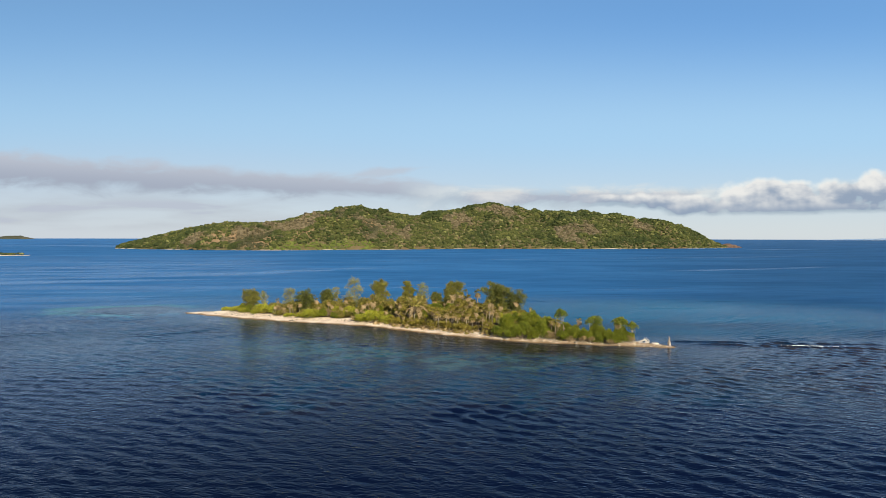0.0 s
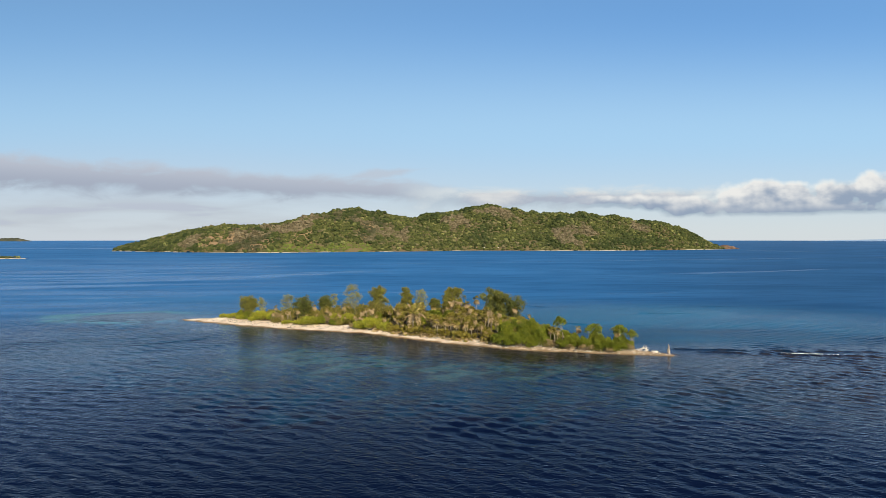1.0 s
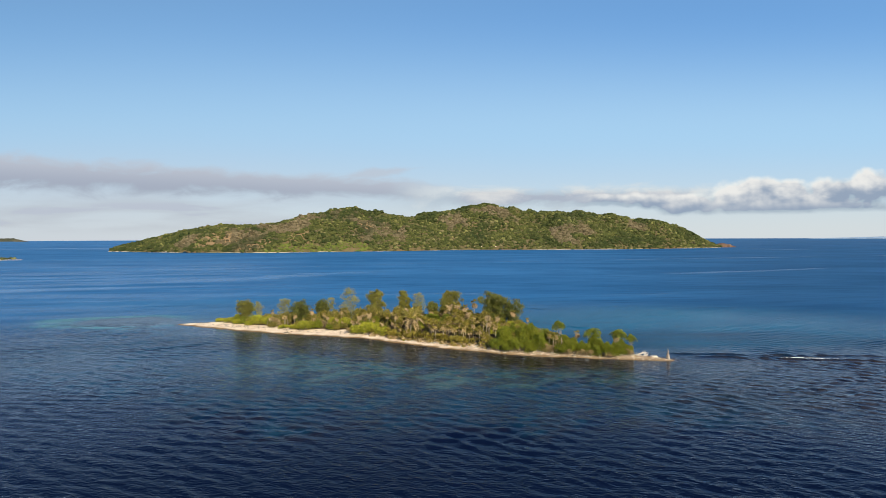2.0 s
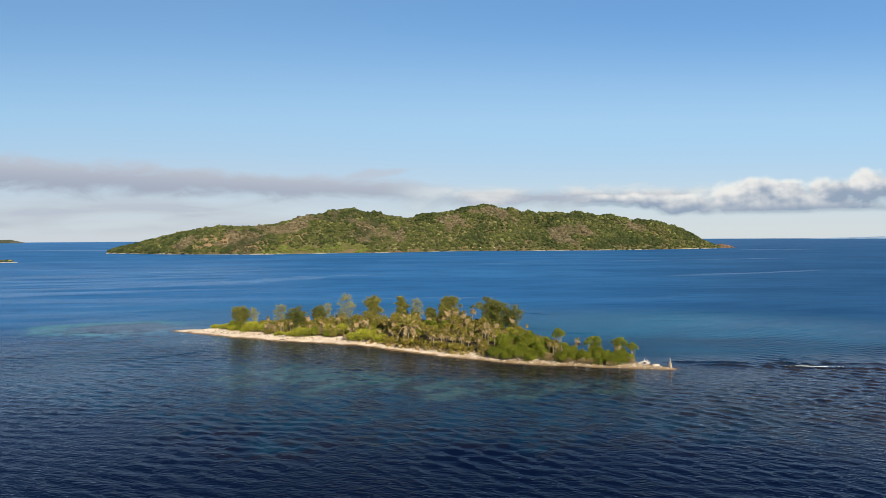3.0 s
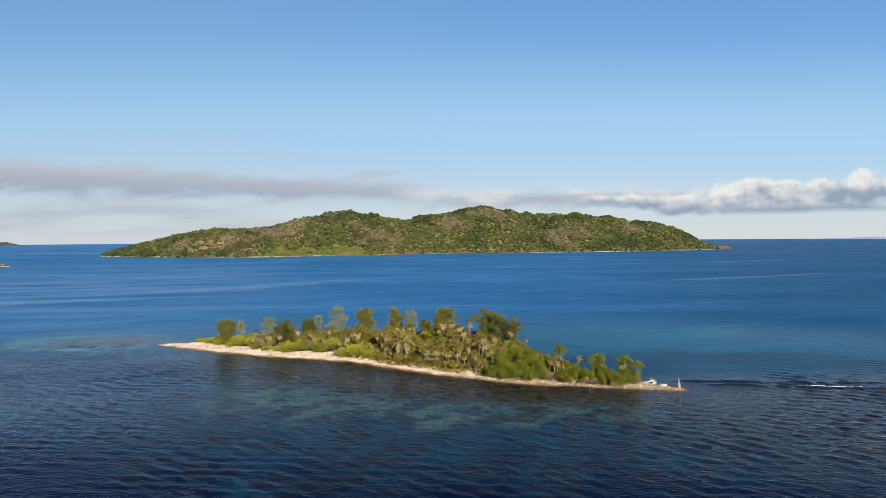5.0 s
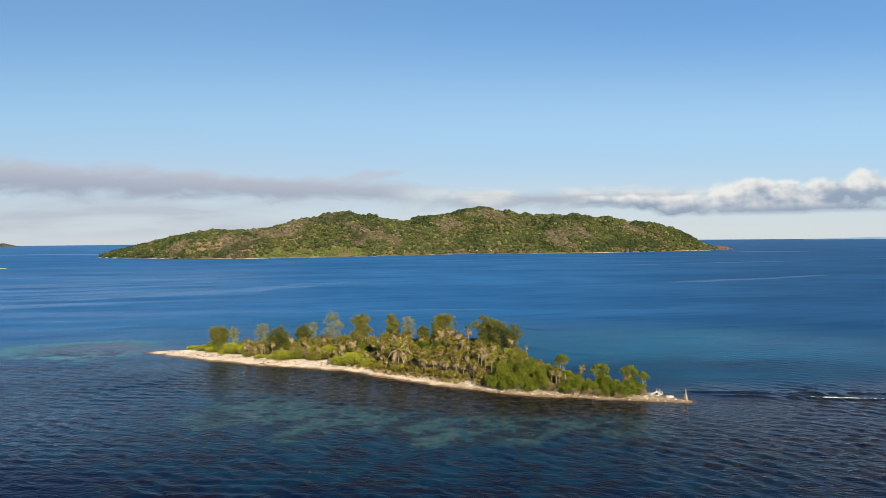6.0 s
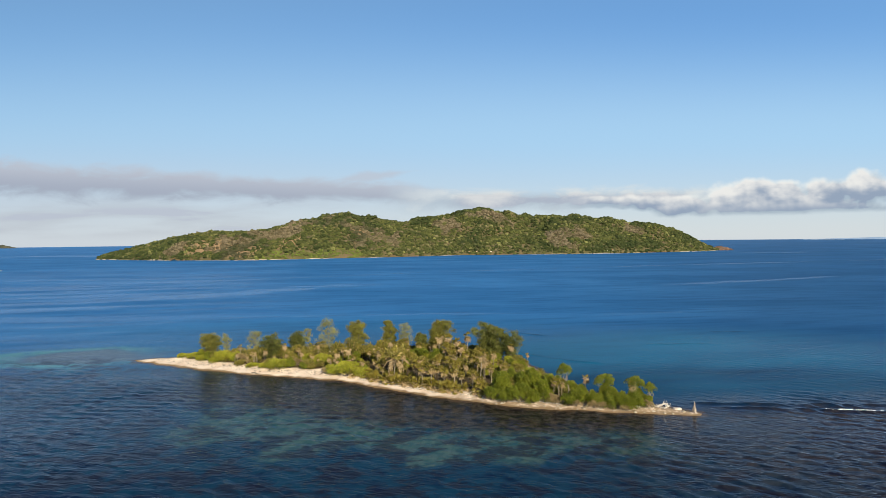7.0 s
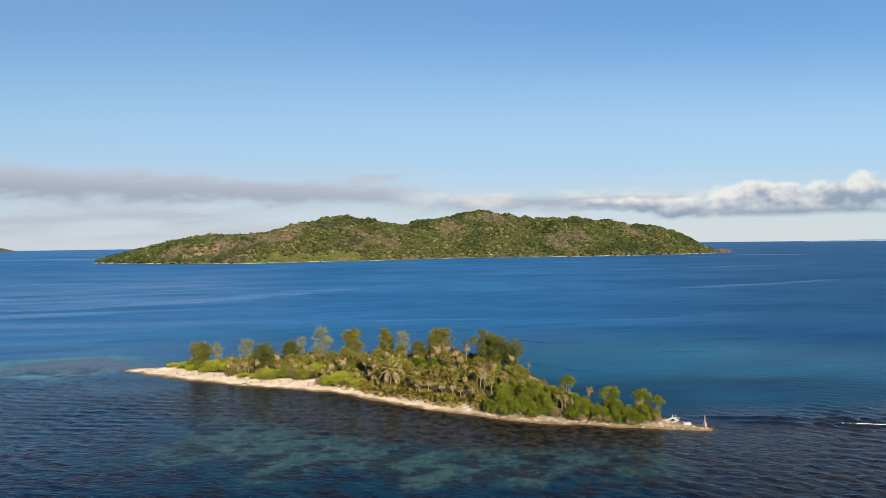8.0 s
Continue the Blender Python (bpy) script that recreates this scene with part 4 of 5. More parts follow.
def fan_palm(seed, h, leaves, dry, label, group="fan palms on the islet"):
    """A slim trunk, a skirt of hanging dead fans and a round head of fan leaves."""
    rng = np.random.default_rng(seed)
    palm = thing("fan_palm", label, "palm tree", group)
    t = np.linspace(0, 1, 8)
    lean = rng.normal(0, 0.05 * h, 2)
    top = h - 0.9
    line = np.stack([lean[0] * t ** 1.6, lean[1] * t ** 1.6, -0.3 + (top + 0.3) * t], -1)
    part("trunk", mesh("trunk", *tube(line, 0.13 - 0.05 * t + 0.06 * (t < 0.1), 7), PALE_BARK, True), palm)
    head = line[-1]
    n = 150
    a = rng.uniform(0, 2 * np.pi, n)
    out = rng.uniform(0.08, 0.42, n)
    base = head + np.stack([out * np.cos(a), out * np.sin(a), rng.uniform(-0.55, 0.1, n)], -1)
    way = unit(np.stack([0.45 * np.cos(a), 0.45 * np.sin(a), -np.ones(n)], -1) + rng.normal(0, 0.18, (n, 3)))
    v, f = blades(base, way, rng.uniform(0.7, 1.7, n), rng.uniform(0.12, 0.26, n), rng)
    part("skirt", mesh("skirt", v, f, PALM_DEAD), palm, "hanging dead brown fronds")
    for k in range(leaves):
        s = (k + 0.5) / leaves
        up = 80 - 165 * s ** 0.9 + rng.normal(0, 6)
        ob = part("leaf", DRY_SHAPE if s > 1 - dry else LEAF_SHAPES[k % 3], palm, "dry brown fan leaf" if s > 1 - dry else "")
        ob.matrix_basis = pose(*head) @ pose(0, 0, 0, 0, 0, math.degrees(k * 2.4)) @ pose(0, 0, 0, 0, -up, 0) @ pose(0, 0, 0, rng.normal(0, 25), 0, 0) @ Matrix.Scale(rng.uniform(0.7, 1.12), 4)
    return palm


def frond(length, arch, material, seed):
    """A feather leaf along x: an arched rib and two rows of hanging leaflets."""
    rng = np.random.default_rng(seed)
    t = np.linspace(0, 1, 15)
    rib = np.stack([length * (t - 0.12 * arch * t ** 2), 0 * t, length * (0.16 * t - 0.5 * arch * t ** 2)], -1)
    pieces = [tube(rib, 0.04 * (1 - 0.85 * t), 4)]
    s = np.repeat(np.linspace(0.14, 0.99, 26), 2)
    side = np.tile([1.0, -1.0], 26)
    p = np.stack([np.interp(s, t, rib[:, i]) for i in range(3)], -1)
    way = unit(np.stack([0.55 + 0 * s, side, -0.5 + 0.25 * rng.normal(size=52)], -1))
    v, f = blades(p, way, length * 0.27 * np.sin(np.pi * np.clip(s, 0.1, 0.93)) ** 0.6, np.full(52, 0.24), rng)
    pieces.append((v, f.tolist()))
    v, f = joined(pieces)
    return mesh("frond", v, f, material)


def coconut_palm(h, label):
    palm = thing("coconut_palm", label, "palm tree")
    t = np.linspace(0, 1, 10)
    line = np.stack([0.5 * t ** 2, -0.2 * t, -0.3 + (h - 1.0) * t], -1)
    part("trunk", mesh("trunk", *tube(line, 0.17 - 0.06 * t + 0.09 * (t < 0.1), 8), PALE_BARK, True), palm)
    shapes = [frond(4.9, 0.55, COCONUT_LEAF, 1), frond(4.8, 1.0, COCONUT_LEAF, 2), frond(4.5, 1.4, PALM_DEAD, 3)]
    rng = np.random.default_rng(5)
    for k in range(20):
        s = (k + 0.5) / 20
        up = 68 - 100 * s + rng.normal(0, 5)
        kind = 0 if s < 0.35 else 1 if s < 0.5 else 2
        ob = part("frond", shapes[kind], palm, "drooping dry brown frond" if kind == 2 else "")
        ob.matrix_basis = pose(*line[-1]) @ pose(0, 0, 0, 0, 0, math.degrees(k * 2.4)) @ pose(0, 0, 0, 0, -up, 0)
    return palm


def put(template, x, y, scale=1.0, turn=0.0, tall=1.0, label=""):
    z = float(ground_z(x, y)) - 0.05
    ob = copy_thing(template, pose(x, y, z, 0, 0, turn) @ Matrix.Diagonal((scale, scale, scale * tall, 1)))
    return tagged(ob, label)


def drop(template):
    """Takes a template out of the scene once its copies stand."""
    for ob in (*template.children_recursive, template):
        bpy.data.objects.remove(ob)


rng = np.random.default_rng(7)

# casuarinas: place, height, crown width
OLIVE = "olive-green feathery casuarina tree rising above the palms"
THIN = "sparse greyish casuarina tree with thin see-through crown"
DARK = "dark green bushy casuarina tree with dense crown"
CASUARINAS = [(-77.4, 244, 9.6, 7.0, 0), (-73.3, 250, 8.6, 3.4, 2), (-62.5, 247, 10.2, 5.4, 2), (-54, 237, 9.6, 7.0, 1), (-47.1, 244, 9.2, 5.6, 1),
              (-44.8, 250, 10.3, 3.2, 2), (-36.3, 244, 13.9, 8.0, 2), (-25.9, 243, 14.2, 8.2, 0), (-16.8, 250, 12.7, 5.6, 0), (-9.8, 247, 12.3, 6.2, 2),
              (-14.4, 254, 9.8, 2.6, 1), (-4.1, 247, 8.1, 4.4, 1), (0.9, 248, 10.8, 5.0, 0), (4, 250, 12.8, 7.8, 0),
              (17.6, 238, 13.4, 7.4, 1), (21.6, 236, 13.0, 7.4, 1), (25.6, 235, 11.4, 7.0, 1)]
for k, (x, y, h, w, kind) in enumerate(CASUARINAS):
    h *= 0.92
    tree = casuarina(100 + k, h, w, kind, (NEEDLES, NEEDLES_DARK, NEEDLES_THIN)[kind], (OLIVE, DARK, THIN)[kind], 0.06 if kind == 1 or k == 0 else 0.15)
    tree.matrix_basis = pose(x, y, float(ground_z(x, y)) - 0.05, 0, 0, rng.uniform(0, 360))

# broad-leaved shrubs and small trees
MOUND, LUSH, UNDER = "low bright yellow-green beach shrub mound", "tall lush green broad-leaved shrub", "olive green undergrowth bush"
mounds = [broadleaf("beach_shrub", 200 + k, 6.0, 3.4, 0.0, 14, 4200, 0.33, SHRUB_LEAF, BARK, MOUND, "shrub", "low beach shrubs", 0.9) for k in range(3)]
lush = [broadleaf("green_shrub", 210 + k, 5.6, 7.0, 0.0, 27, 7600, 0.34, GREEN_LEAF, BARK, LUSH, "shrub", "tall green shrubs", 1.9) for k in range(3)]
dry = [broadleaf("dry_bush", 220 + k, 4.2, 3.0, 0.2, 8, 700, 0.40, DRY_LEAF, BARK, "dry brown half-bare bush on the sand", "shrub", "dry bushes", 0.9) for k in range(2)]
under = [broadleaf("undergrowth_bush", 230 + k, 4.6, 3.6, 0.0, 11, 2500, 0.36, UNDER_LEAF, BARK, UNDER, "shrub", "undergrowth bushes", 1.0) for k in range(3)]
crown = [broadleaf("small_tree", 240 + k, 4.8, 6.6, 1.9, 11, 1500, 0.34, GREEN_LEAF, PALE_BARK, "small green-topped tree with bare pale stems", "tree", "small trees at the point", 0.8)
         for k in range(2)]

for k, (x, y, w, h) in enumerate([(-71, 238, 6.4, 4.4), (-66.5, 239.5, 5.2, 3.6), (-49.1, 225.6, 8.0, 3.6), (-53, 227.5, 5.0, 2.2), (-25.5, 217.5, 9.0, 4.2),
                                  (-29.8, 217.8, 6.0, 2.8), (-20.6, 213.6, 6.0, 3.4), (-36, 231, 5.8, 4.0), (-41, 233, 5.0, 3.4), (-87.6, 247, 4.6, 2.0), (-83, 245, 4.8, 2.2),
                                  (-79, 241, 4.5, 2.0), (-17.5, 211.5, 4.0, 1.8), (-58, 229.5, 4.2, 1.8), (-4.9, 235, 7.2, 5.2), (1.4, 232, 7.0, 5.0)]):
    template = (lush if 13 < k else mounds)[k % 3]
    put(template, x, y, w / (5.6 if 13 < k else 6.0), rng.uniform(0, 360), h / w * ((5.6 / 7.0) if 13 < k else (6.0 / 3.4)))
for k, (x, y, w, h) in enumerate([(-69, 243, 4.5, 3.6), (-63, 240, 5.0, 4.6), (-58.5, 238.5, 4.6, 5.2), (-55, 240.5, 5.4, 6.4), (-51, 239, 5.0, 5.6), (-46, 240, 5.0, 5.4), (-42, 238.5, 5.0, 6.0),
                                  (-37.5, 239.5, 5.4, 6.4), (-32, 238, 5.6, 6.8), (-27, 239, 5.6, 7.6), (-22, 236.5, 5.6, 7.2), (-17, 240, 5.2, 7.0), (-11, 240, 5.2, 6.6), (-59, 234, 4.2, 4.0), (-47, 233.5, 4.4, 4.4)]):
    put(under[k % 3], x, y, w / 4.6, rng.uniform(0, 360), h / w * 4.6 / 3.6)
for k, (x, y, w, h) in enumerate([(18.2, 188, 6.0, 7.6), (25, 187.5, 6.6, 8.8), (21.8, 184, 6.2, 6.0), (27.6, 183, 5.0, 6.4), (15.4, 186.2, 4.2, 4.6), (18.6, 184.2, 4.0, 4.0),
                                  (25.2, 182.4, 4.4, 4.2), (36.2, 180.6, 5.0, 4.9), (39.7, 179.2, 4.4, 4.7), (44.2, 180, 4.2, 4.8), (47.6, 176.4, 5.8, 4.2),
                                  (45.6, 178.2, 4.4, 4.6), (42.6, 177.6, 4.2, 3.4), (33.4, 180.2, 4.4, 3.6), (50.2, 177.2, 3.6, 3.0), (30.4, 188, 5.5, 6.2), (22, 193, 6.5, 6.4), (35, 188, 5, 4.8), (43.4, 182.6, 4.4, 5.3), (49.4, 178.8, 4.2, 4.7), (52.0, 178, 3.0, 3.6)]):
    put(lush[k % 3], x, y, w / 5.6, rng.uniform(0, 360), h / w * 5.6 / 7.0)
for k, (x, y, w, h) in enumerate([(43.2, 184, 5.2, 6.9), (35, 192, 3.8, 7.6), (49.6, 180, 4.6, 7.1), (52.8, 178.4, 2.8, 5.9)]):
    put(crown[k % 2], x, y, w / 4.4, rng.uniform(0, 360), h / w * 4.4 / 6.6)
for k, (x, y, w) in enumerate([(-63.5, 235.5, 4.4), (-60.8, 233.5, 3.2), (-44, 229.5, 3.6), (-41, 227, 3.0), (-12, 206, 3.2), (30.5, 181.6, 3.4), (38.8, 177.8, 2.6), (-33, 219, 2.6), (14.8, 190.4, 3.2), (41, 176.9, 2.8), (31.4, 181, 3.0), (46, 175.6, 2.6), (51.4, 176.4, 2.8), (35.2, 179, 2.6), (29.6, 182.4, 3.2)]):
    put(dry[k % 2], x, y, w / 4.2, rng.uniform(0, 360))
placed = 0
while placed < 215:
    x, y = rng.uniform(-84, 44), rng.uniform(180, 256)
    d = float(inland(x, y))
    behind = y > float(np.interp(x, [p[0] for p in FRONT_SHORE], [p[1] for p in FRONT_SHORE])) + 22
    if d < (2.5 if behind else 6.0) or (x < -50 and d > 16) or x > 42 or (-17 < x < -6 and y < 211) or (-8 < x < 16 and not behind and d < 17):
        continue
    pick = rng.uniform()
    if pick < 0.5:
        put(under[placed % 3], x, y, rng.uniform(0.6, 1.05), rng.uniform(0, 360), rng.uniform(0.75, 1.15) * (1.0 if d < 9 or x < -20 else 1.35))
    elif pick < 0.74:
        put(mounds[placed % 3], x, y, rng.uniform(0.4, 0.75), rng.uniform(0, 360), rng.uniform(0.8, 1.3))
    else:
        put(lush[placed % 3], x, y, rng.uniform(0.4, 0.62), rng.uniform(0, 360), rng.uniform(0.75, 1.0))
    placed += 1

# palms
PALM, TALL, BROWN = "fan palm with yellow-green head and dead brown skirt", "slender fan palm with small head on bare pale trunk", "fan palm with mostly dry brown fronds"
palms = [fan_palm(300 + k, 6.0, 22, 0.2, PALM) for k in range(4)]
brown = [fan_palm(310 + k, 6.0, 15, 0.75, BROWN) for k in range(2)]
slim = [fan_palm(320 + k, 8.0, 11, 0.35, TALL) for k in range(2)]
for k, (x, y, h) in enumerate([(-2.6, 199, 6.6), (-0.2, 198, 6.3), (3.3, 197, 5.7), (5.9, 196, 5.9), (8, 195, 4.8), (-4.4, 203.0, 6.4), (-16.2, 212.5, 4.6), (10.8, 193.6, 5.2), (12.2, 191.8, 3.6),
                               (30.6, 184.6, 5.4), (32.6, 184, 5.2), (-17.1, 222, 6.2), (-44.9, 236, 5.2), (-58.5, 232, 5.0), (-9.6, 206.2, 3.0), (-14.6, 209.4, 3.4)]):
    put(palms[k % 4], x, y, h / 6.0, rng.uniform(0, 360))
for k, (x, y, h) in enumerate([(25.7, 233, 6.2), (5.1, 236, 8.0), (2.4, 238, 7.8), (39.9, 190, 5.0), (-49.9, 238, 5.6), (-30, 224, 5.6), (-26.6, 226.5, 6.0), (8.2, 233, 7.2), (-17.6, 226, 6.4), (48.8, 179.2, 5.6)]):
    put(brown[k % 2], x, y, h / 6.0, rng.uniform(0, 360))
for k, (x, y, h) in enumerate([(13.2, 199, 9.2), (11.3, 232, 9.4), (30.3, 228, 4.2), (-64.6, 238, 5.4), (-14, 230, 7.6)]):
    put(slim[k % 2], x, y, h / 8.0, rng.uniform(0, 360))
placed = 0
while placed < 116:
    x, y = rng.uniform(-48, 32), rng.uniform(188, 246)
    d = float(inland(x, y))
    if d < 7.5 or (x > 14 and d < 14) or (-18 < x < -5.0 and y < 214) or (x < -18 and rng.uniform() < 0.72) or (-8 < x < 4 and 221 < y < 233):
        continue
    h = rng.uniform(0.85, 1.2) * min(3.0 + 0.17 * (d - 8), 4.9) + 0.6 * (x > -12)
    put((brown if rng.uniform() < 0.16 else palms)[placed % 2 if rng.uniform() < 0.5 else (placed + 1) % 2], x, y, h / 6.0, rng.uniform(0, 360), rng.uniform(0.9, 1.1))
    placed += 1
for k in range(16):
    x = -64 + 3.1 * k + rng.uniform(-1, 1)
    y = float(np.interp(x, [p[0] for p in FRONT_SHORE], [p[1] for p in FRONT_SHORE])) + rng.uniform(8.5, 15)
    put(brown[k % 2], x, y, rng.uniform(0.45, 0.75), rng.uniform(0, 360))


def dead_trunk(seed, h):
    """A bare, slightly bent palm trunk, broken off at the top."""
    rng = np.random.default_rng(seed)
    t = np.linspace(0, 1, 7)
    bend = rng.normal(0, 0.08 * h, 2)
    v, f = tube(np.stack([bend[0] * t ** 2, bend[1] * t ** 2, -0.3 + (h + 0.3) * t], -1), 0.15 - 0.05 * t + 0.02 * np.sin(t * 30), 7)
    return mesh("dead_palm_trunk", v, f, PALE_BARK, True)


for k, (x, y, h) in enumerate([(-60.5, 233.8, 3.4), (-57.2, 231.5, 2.6), (-66.3, 237.2, 2.2), (-31.5, 222, 3.2), (31.8, 183.6, 3.6), (33.8, 183, 3.0), (34.6, 184.2, 3.8)]):
    pole = tagged(new("dead_palm_trunk", dead_trunk(400 + k, h)), "bare pale trunk of a dead palm without its head", "dead tree", "bare palm trunks")
    pole.matrix_basis = pose(x, y, float(ground_z(x, y)) - 0.05, 0, 0, 40 * k)
# young palms with no trunk to speak of, along the beach edge
young = fan_palm(330, 1.7, 12, 0.3, "young trunkless fan palm at the beach edge", "young palms at the beach edge")
young_dry = fan_palm(331, 1.5, 11, 0.7, "young fan palm with dry brown leaves at the beach edge", "young palms at the beach edge")
placed = 0
while placed < 125:
    x = rng.uniform(-24, 15.5)
    y = float(np.interp(x, [p[0] for p in FRONT_SHORE], [p[1] for p in FRONT_SHORE])) + rng.uniform(4.3, 10)
    put(young if placed % 3 else young_dry, x, y, rng.uniform(0.75, 1.45), rng.uniform(0, 360))
    placed += 1
coconut = coconut_palm(7.4, "coconut palm with drooping yellow and brown fronds")
coconut.matrix_basis = pose(-11.0, 207.5, float(ground_z(-11.0, 207.5)) - 0.05, 0, 0, 40)
for template in (*mounds, *lush, *dry, *under, *crown, *palms, *brown, *slim, young, young_dry):
    drop(template)


# ---- driftwood and litter on the beach ----
def log_mesh(length, radius, seed, branches, material, name):
    rng = np.random.default_rng(seed)
    t = np.linspace(0, 1, 9)
    line = np.stack([length * (t - 0.5), 0.25 * radius * np.sin(5 * t), radius * 0.8 + 0.15 * length * 0.1 * np.sin(3 * t)], -1)
    pieces = [tube(line, radius * (1 - 0.5 * t), 8)]
    for k in range(branches):
        s = rng.uniform(0.2, 1)
        p = np.array([np.interp(s, t, line[:, i]) for i in range(3)])
        d = unit(np.array([rng.normal(0.5, 0.5), rng.normal(0, 0.6), rng.uniform(0.5, 1.5)]))
        b = length * rng.uniform(0.2, 0.5)
        pieces.append(tube([p, p + d * b * 0.5 + rng.normal(0, 0.06 * b, 3), p + d * b + rng.normal(0, 0.1 * b, 3)], [radius * 0.5, radius * 0.36, radius * 0.1], 6))
    v, f = joined(pieces)
    return mesh(name, v, f, material, True)


def lay(me, name, label, category, x, y, turn, lift=0.0, tilt=0.0, group=""):
    ob = tagged(new(name, me), label, category, group)
    ob.matrix_basis = pose(x, y, float(ground_z(x, y)) + lift, 0, tilt, turn)
    return ob


def arched_trunk():
    """A fallen trunk that bows up off the sand, with forked stubs and a root end."""
    rng = np.random.default_rng(31)
    line = [(-2.2, 0, 0.2), (-1.4, 0.1, 0.65), (-0.5, 0, 0.95), (0.4, 0, 1.25), (1.2, -0.1, 1.1), (2.1, 0, 0.05)]
    pieces = [tube(line, [0.34, 0.40, 0.36, 0.28, 0.20, 0.10], 8)]
    for a, b, r in (((0.2, 0, 1.2), (0.7, 0.2, 2.5), 0.15), ((0.8, 0, 1.15), (1.5, -0.1, 2.3), 0.14), ((1.0, 0, 1.1), (2.5, 0.3, 1.3), 0.11), ((-0.6, 0, 0.9), (-1.0, -0.5, 0.0), 0.18),
                    ((-1.8, 0, 0.4), (-3.0, 0.3, 0.7), 0.18), ((-1.8, 0, 0.4), (-2.8, -0.5, 0.1), 0.18), ((-1.6, 0, 0.5), (-2.3, 0.4, 1.3), 0.13), ((0.9, 0, 1.1), (0.7, -0.7, 0.0), 0.14),
                    ((1.3, 0, 1.0), (2.9, -0.3, 0.3), 0.10), ((1.5, -0.1, 0.8), (2.0, 0.6, 1.7), 0.09)):
        a, b = np.array(a), np.array(b)
        pieces.append(tube([a, (a + b) / 2 + rng.normal(0, 0.08, 3), b], [r, 0.75 * r, 0.3 * r], 6))
    v, f = joined(pieces)
    return mesh("driftwood_tree", np.array(v, float) * [0.7, 0.7, 0.75], f, DRIFTWOOD, True)


lay(arched_trunk(), "driftwood_tree", "bleached white driftwood tree with tangled branches", "driftwood", 55.8, 178.0, 8, -0.1)
lay(log_mesh(2.4, 0.20, 2, 5, DRIFTWOOD, "driftwood_branch"), "driftwood_branch", "bleached forked driftwood branch on the sand", "driftwood", 56.4, 177.4, 40, -0.05)
lay(log_mesh(4.0, 0.16, 3, 3, DRIFTWOOD, "driftwood_branch"), "driftwood_branch", "thin pale driftwood branch below the trees", "driftwood", 51.2, 177.4, 15, -0.05)


def slab(w, d, h):
    bm = bmesh.new()
    bmesh.ops.create_cube(bm, size=1)
    for v in bm.verts:
        v.co = Vector((v.co.x * w, v.co.y * d, v.co.z * h + h * 0.4))
    bmesh.ops.bevel(bm, geom=list(bm.edges), offset=0.08, segments=2, affect="EDGES")
    for v in bm.verts:
        v.co += 0.06 * noise.noise_vector(v.co * 1.7)
    out = [v.co[:] for v in bm.verts], [[v.index for v in f.verts] for f in bm.faces]
    bm.free()
    return out


lay(mesh("coral_block", *slab(1.8, 0.9, 0.65), DRIFTWOOD), "coral_block", "pale flat-sided coral block at the point", "rock", 58.4, 175.8, 4, -0.1)


def build_stump():
    rng = np.random.default_rng(9)
    pieces = [tube([(-0.25, 0, -0.5), (-0.05, 0, 0.4), (0.12, 0, 0.9), (0.10, 0, 1.4), (0.0, 0, 1.9), (-0.06, 0, 2.4), (0.02, 0, 3.1)], [0.52, 0.36, 0.46, 0.40, 0.24, 0.16, 0.05], 9),
              tube([(0.1, 0.1, 0.2), (0.44, 0.1, 0.9), (0.50, 0.05, 1.5)], [0.30, 0.24, 0.05], 7),
              tube([(-0.1, -0.2, 0.1), (-0.34, -0.2, 0.7), (-0.30, -0.15, 1.2)], [0.26, 0.18, 0.04], 7)]
    for k in range(6):
        a = k * 1.05 + rng.normal(0, 0.2)
        pieces.append(tube([(0, 0, 0.35), (0.6 * math.cos(a), 0.6 * math.sin(a), 0.12), (1.2 * math.cos(a), 1.2 * math.sin(a), -0.35)], [0.26, 0.18, 0.05], 6))
    v, f = joined(pieces)
    v = np.array(v, float)
    v[:, :2] += 0.07 * np.sin(v[:, 2:] * 7 + v[:, :1] * 9) + rng.normal(0, 0.025, (len(v), 2))
    return mesh("tree_stump", v, f, STUMP_WOOD, True)


stump = tagged(new("tree_stump", build_stump()), "upright weathered tree stump with pointed top in shallow water", "tree stump")
stump.matrix_basis = pose(61.4, 172.9, -0.05, 0, 4, 200)
dark_log = log_mesh(2.2, 0.24, 12, 2, BARK, "beached_log")
lay(dark_log, "beached_log", "dark wet log at the water's edge", "driftwood", -55.4, 222.4, -20, -0.05, 0, "beached logs")
lay(dark_log, "beached_log", "dark wet log at the water's edge", "driftwood", 37.2, 178.4, 30, -0.05, 0, "beached logs")


def litter(name, count, seed, span, offset, length, material, label, category):
    """Sticks and fallen fronds strewn along the beach."""
    rng = np.random.default_rng(seed)
    fx, fy = [p[0] for p in FRONT_SHORE], [p[1] for p in FRONT_SHORE]
    x = rng.uniform(*span, count)
    y = np.interp(x, fx, fy) + rng.uniform(*offset, count)
    z = ground_z(x, y) + 0.06
    a = rng.normal(-0.5, 0.7, count)
    size = rng.uniform(*length, count)
    pieces = []
    for k in range(count):
        d = np.array([math.cos(a[k]), math.sin(a[k]), rng.normal(0, 0.08)]) * size[k] / 2
        c = np.array([x[k], y[k], z[k]])
        pieces.append(tube([c - d, c + d * 0.2 + rng.normal(0, 0.05, 3), c + d], [0.085, 0.07, 0.03], 3))
    v, f = joined(pieces)
    tagged(new(name, mesh(name, v, f, material)), label, category, kind="stuff")


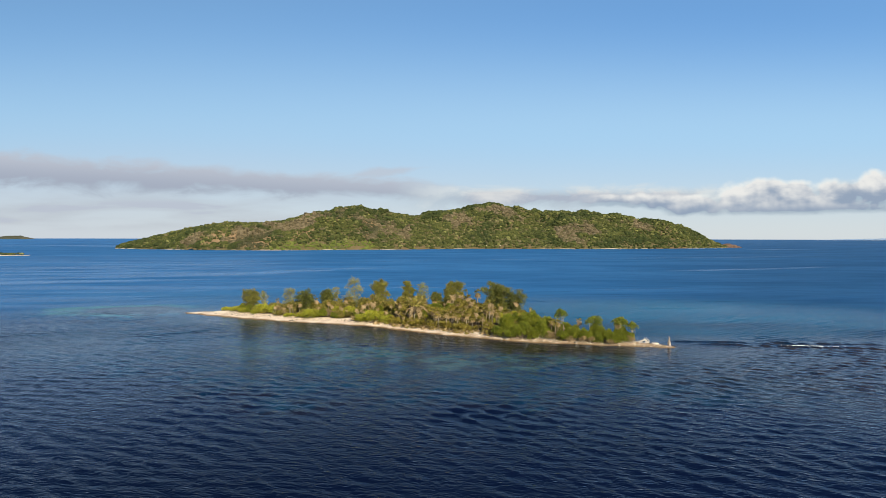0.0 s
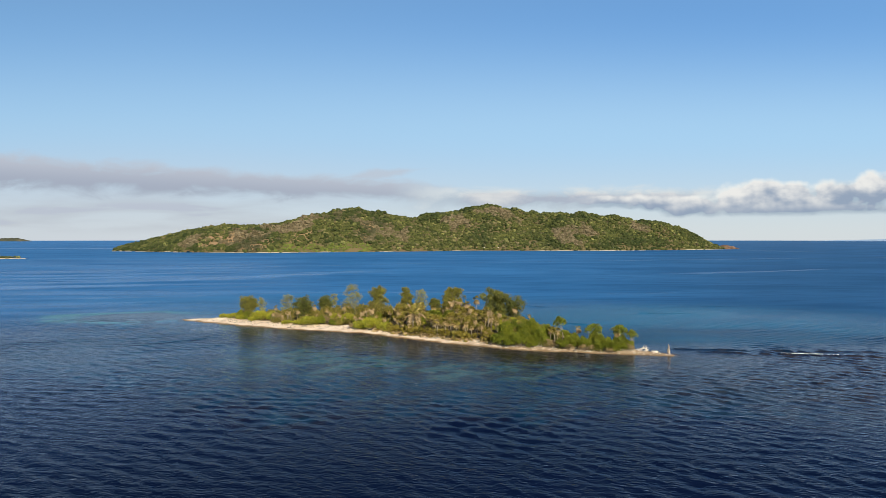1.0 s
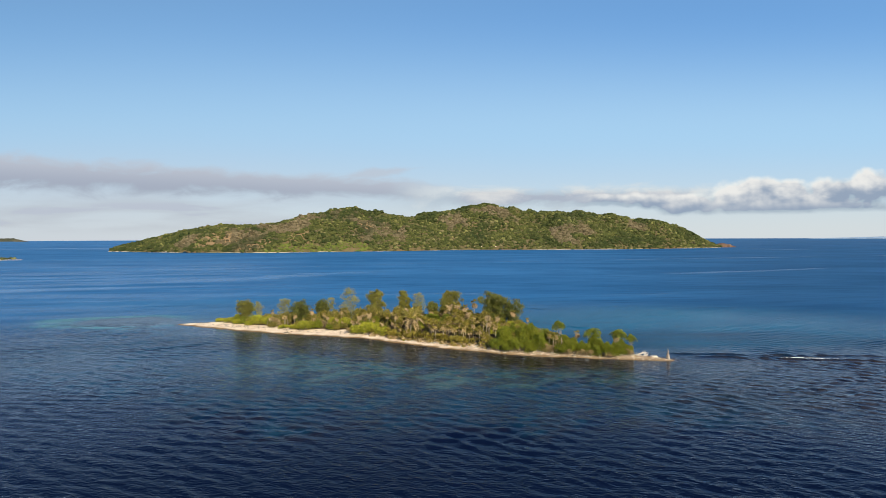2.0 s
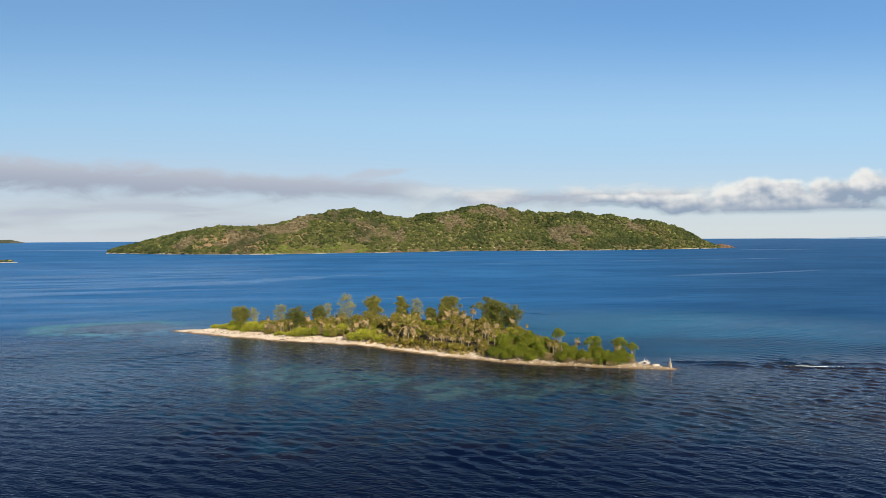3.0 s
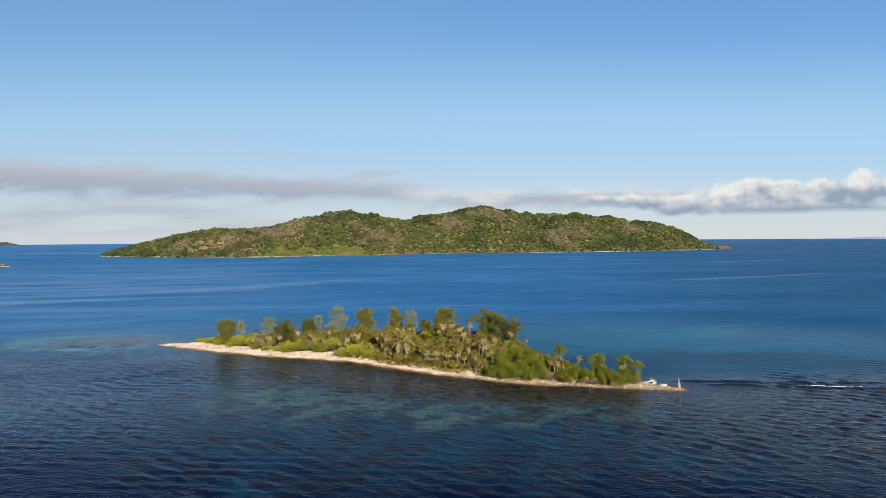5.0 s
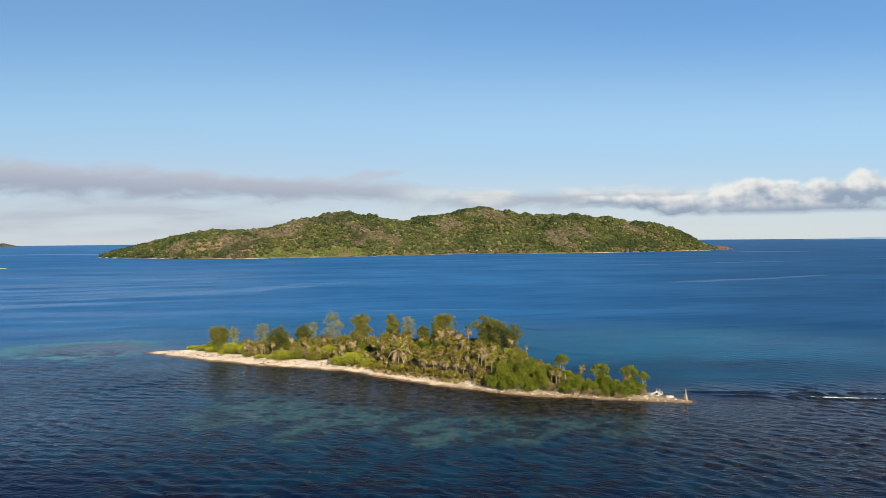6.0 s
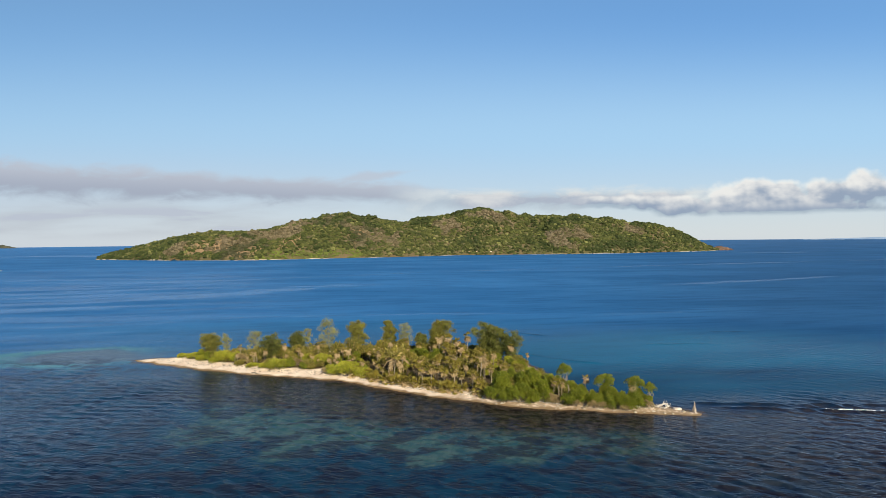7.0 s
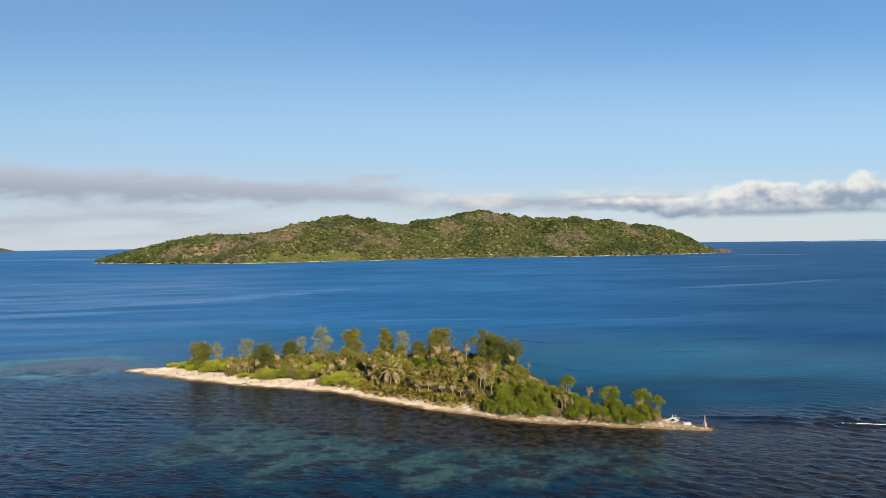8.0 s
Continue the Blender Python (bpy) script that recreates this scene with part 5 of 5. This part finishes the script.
litter("beach_sticks", 420, 81, (-16, 56), (3.4, 7.2), (0.4, 2.4), DRIFTWOOD, "pale broken sticks and fronds strewn along the beach", "beach litter")
litter("dark_litter", 330, 82, (-95, 54), (3.0, 7.5), (0.2, 1.1), BARK, "dark twigs and seaweed scraps on the sand", "beach litter")


def build_stones():
    rng = np.random.default_rng(83)
    shapes = [mesh("beach_stone", *lump(90 + k, (0.35, 0.28, 0.2), 2, 0.3), STONE) for k in range(3)]
    fx, fy = [p[0] for p in FRONT_SHORE], [p[1] for p in FRONT_SHORE]
    for k in range(44):
        x = rng.uniform(16, 60)
        y = float(np.interp(x, fx, fy)) + rng.uniform(0.6, 3.8)
        if float(inland(x, y)) < 0.4:
            continue
        ob = tagged(new("beach_stone", shapes[k % 3]), "rounded pale brown stone on wet sand", "stone", "stones along the beach")
        ob.matrix_basis = pose(x, y, float(ground_z(x, y)) + 0.02, 0, 0, rng.uniform(0, 360)) @ Matrix.Scale(rng.uniform(0.5, 1.5), 4)


build_stones()


def build_foam():
    """Broken white water on the crest where the swell meets the reef."""
    rng = np.random.default_rng(84)
    line = np.array(SWELL_LINES[1][0], float)
    s = np.concatenate([rng.uniform(0.57, 0.74, 120), rng.uniform(0.55, 0.80, 40)])
    p = np.stack([np.interp(s, np.linspace(0, 1, len(line)), line[:, i]) for i in (0, 1)], -1)
    p += rng.normal(0, 1, p.shape) * [0.5, 0.16]
    pieces = []
    for x, y in p:
        w, d = rng.uniform(0.06, 0.28), rng.uniform(0.03, 0.08)
        ring = [(x + w * math.cos(a) * rng.uniform(0.6, 1.1), y + d * math.sin(a) * rng.uniform(0.6, 1.1) - 0.08 * w * math.cos(a), 0.30 + rng.uniform(0, 0.05)) for a in np.linspace(0, 5.4, 7)]
        pieces.append((ring + [(x, y, 0.39)], [[i, (i + 1) % 7, 7] for i in range(7)]))
    v, f = joined(pieces)
    tagged(new("surf_foam", mesh("surf_foam", v, f, FOAM)), "thin white line of breaking surf on the reef", "surf", kind="stuff")


build_foam()
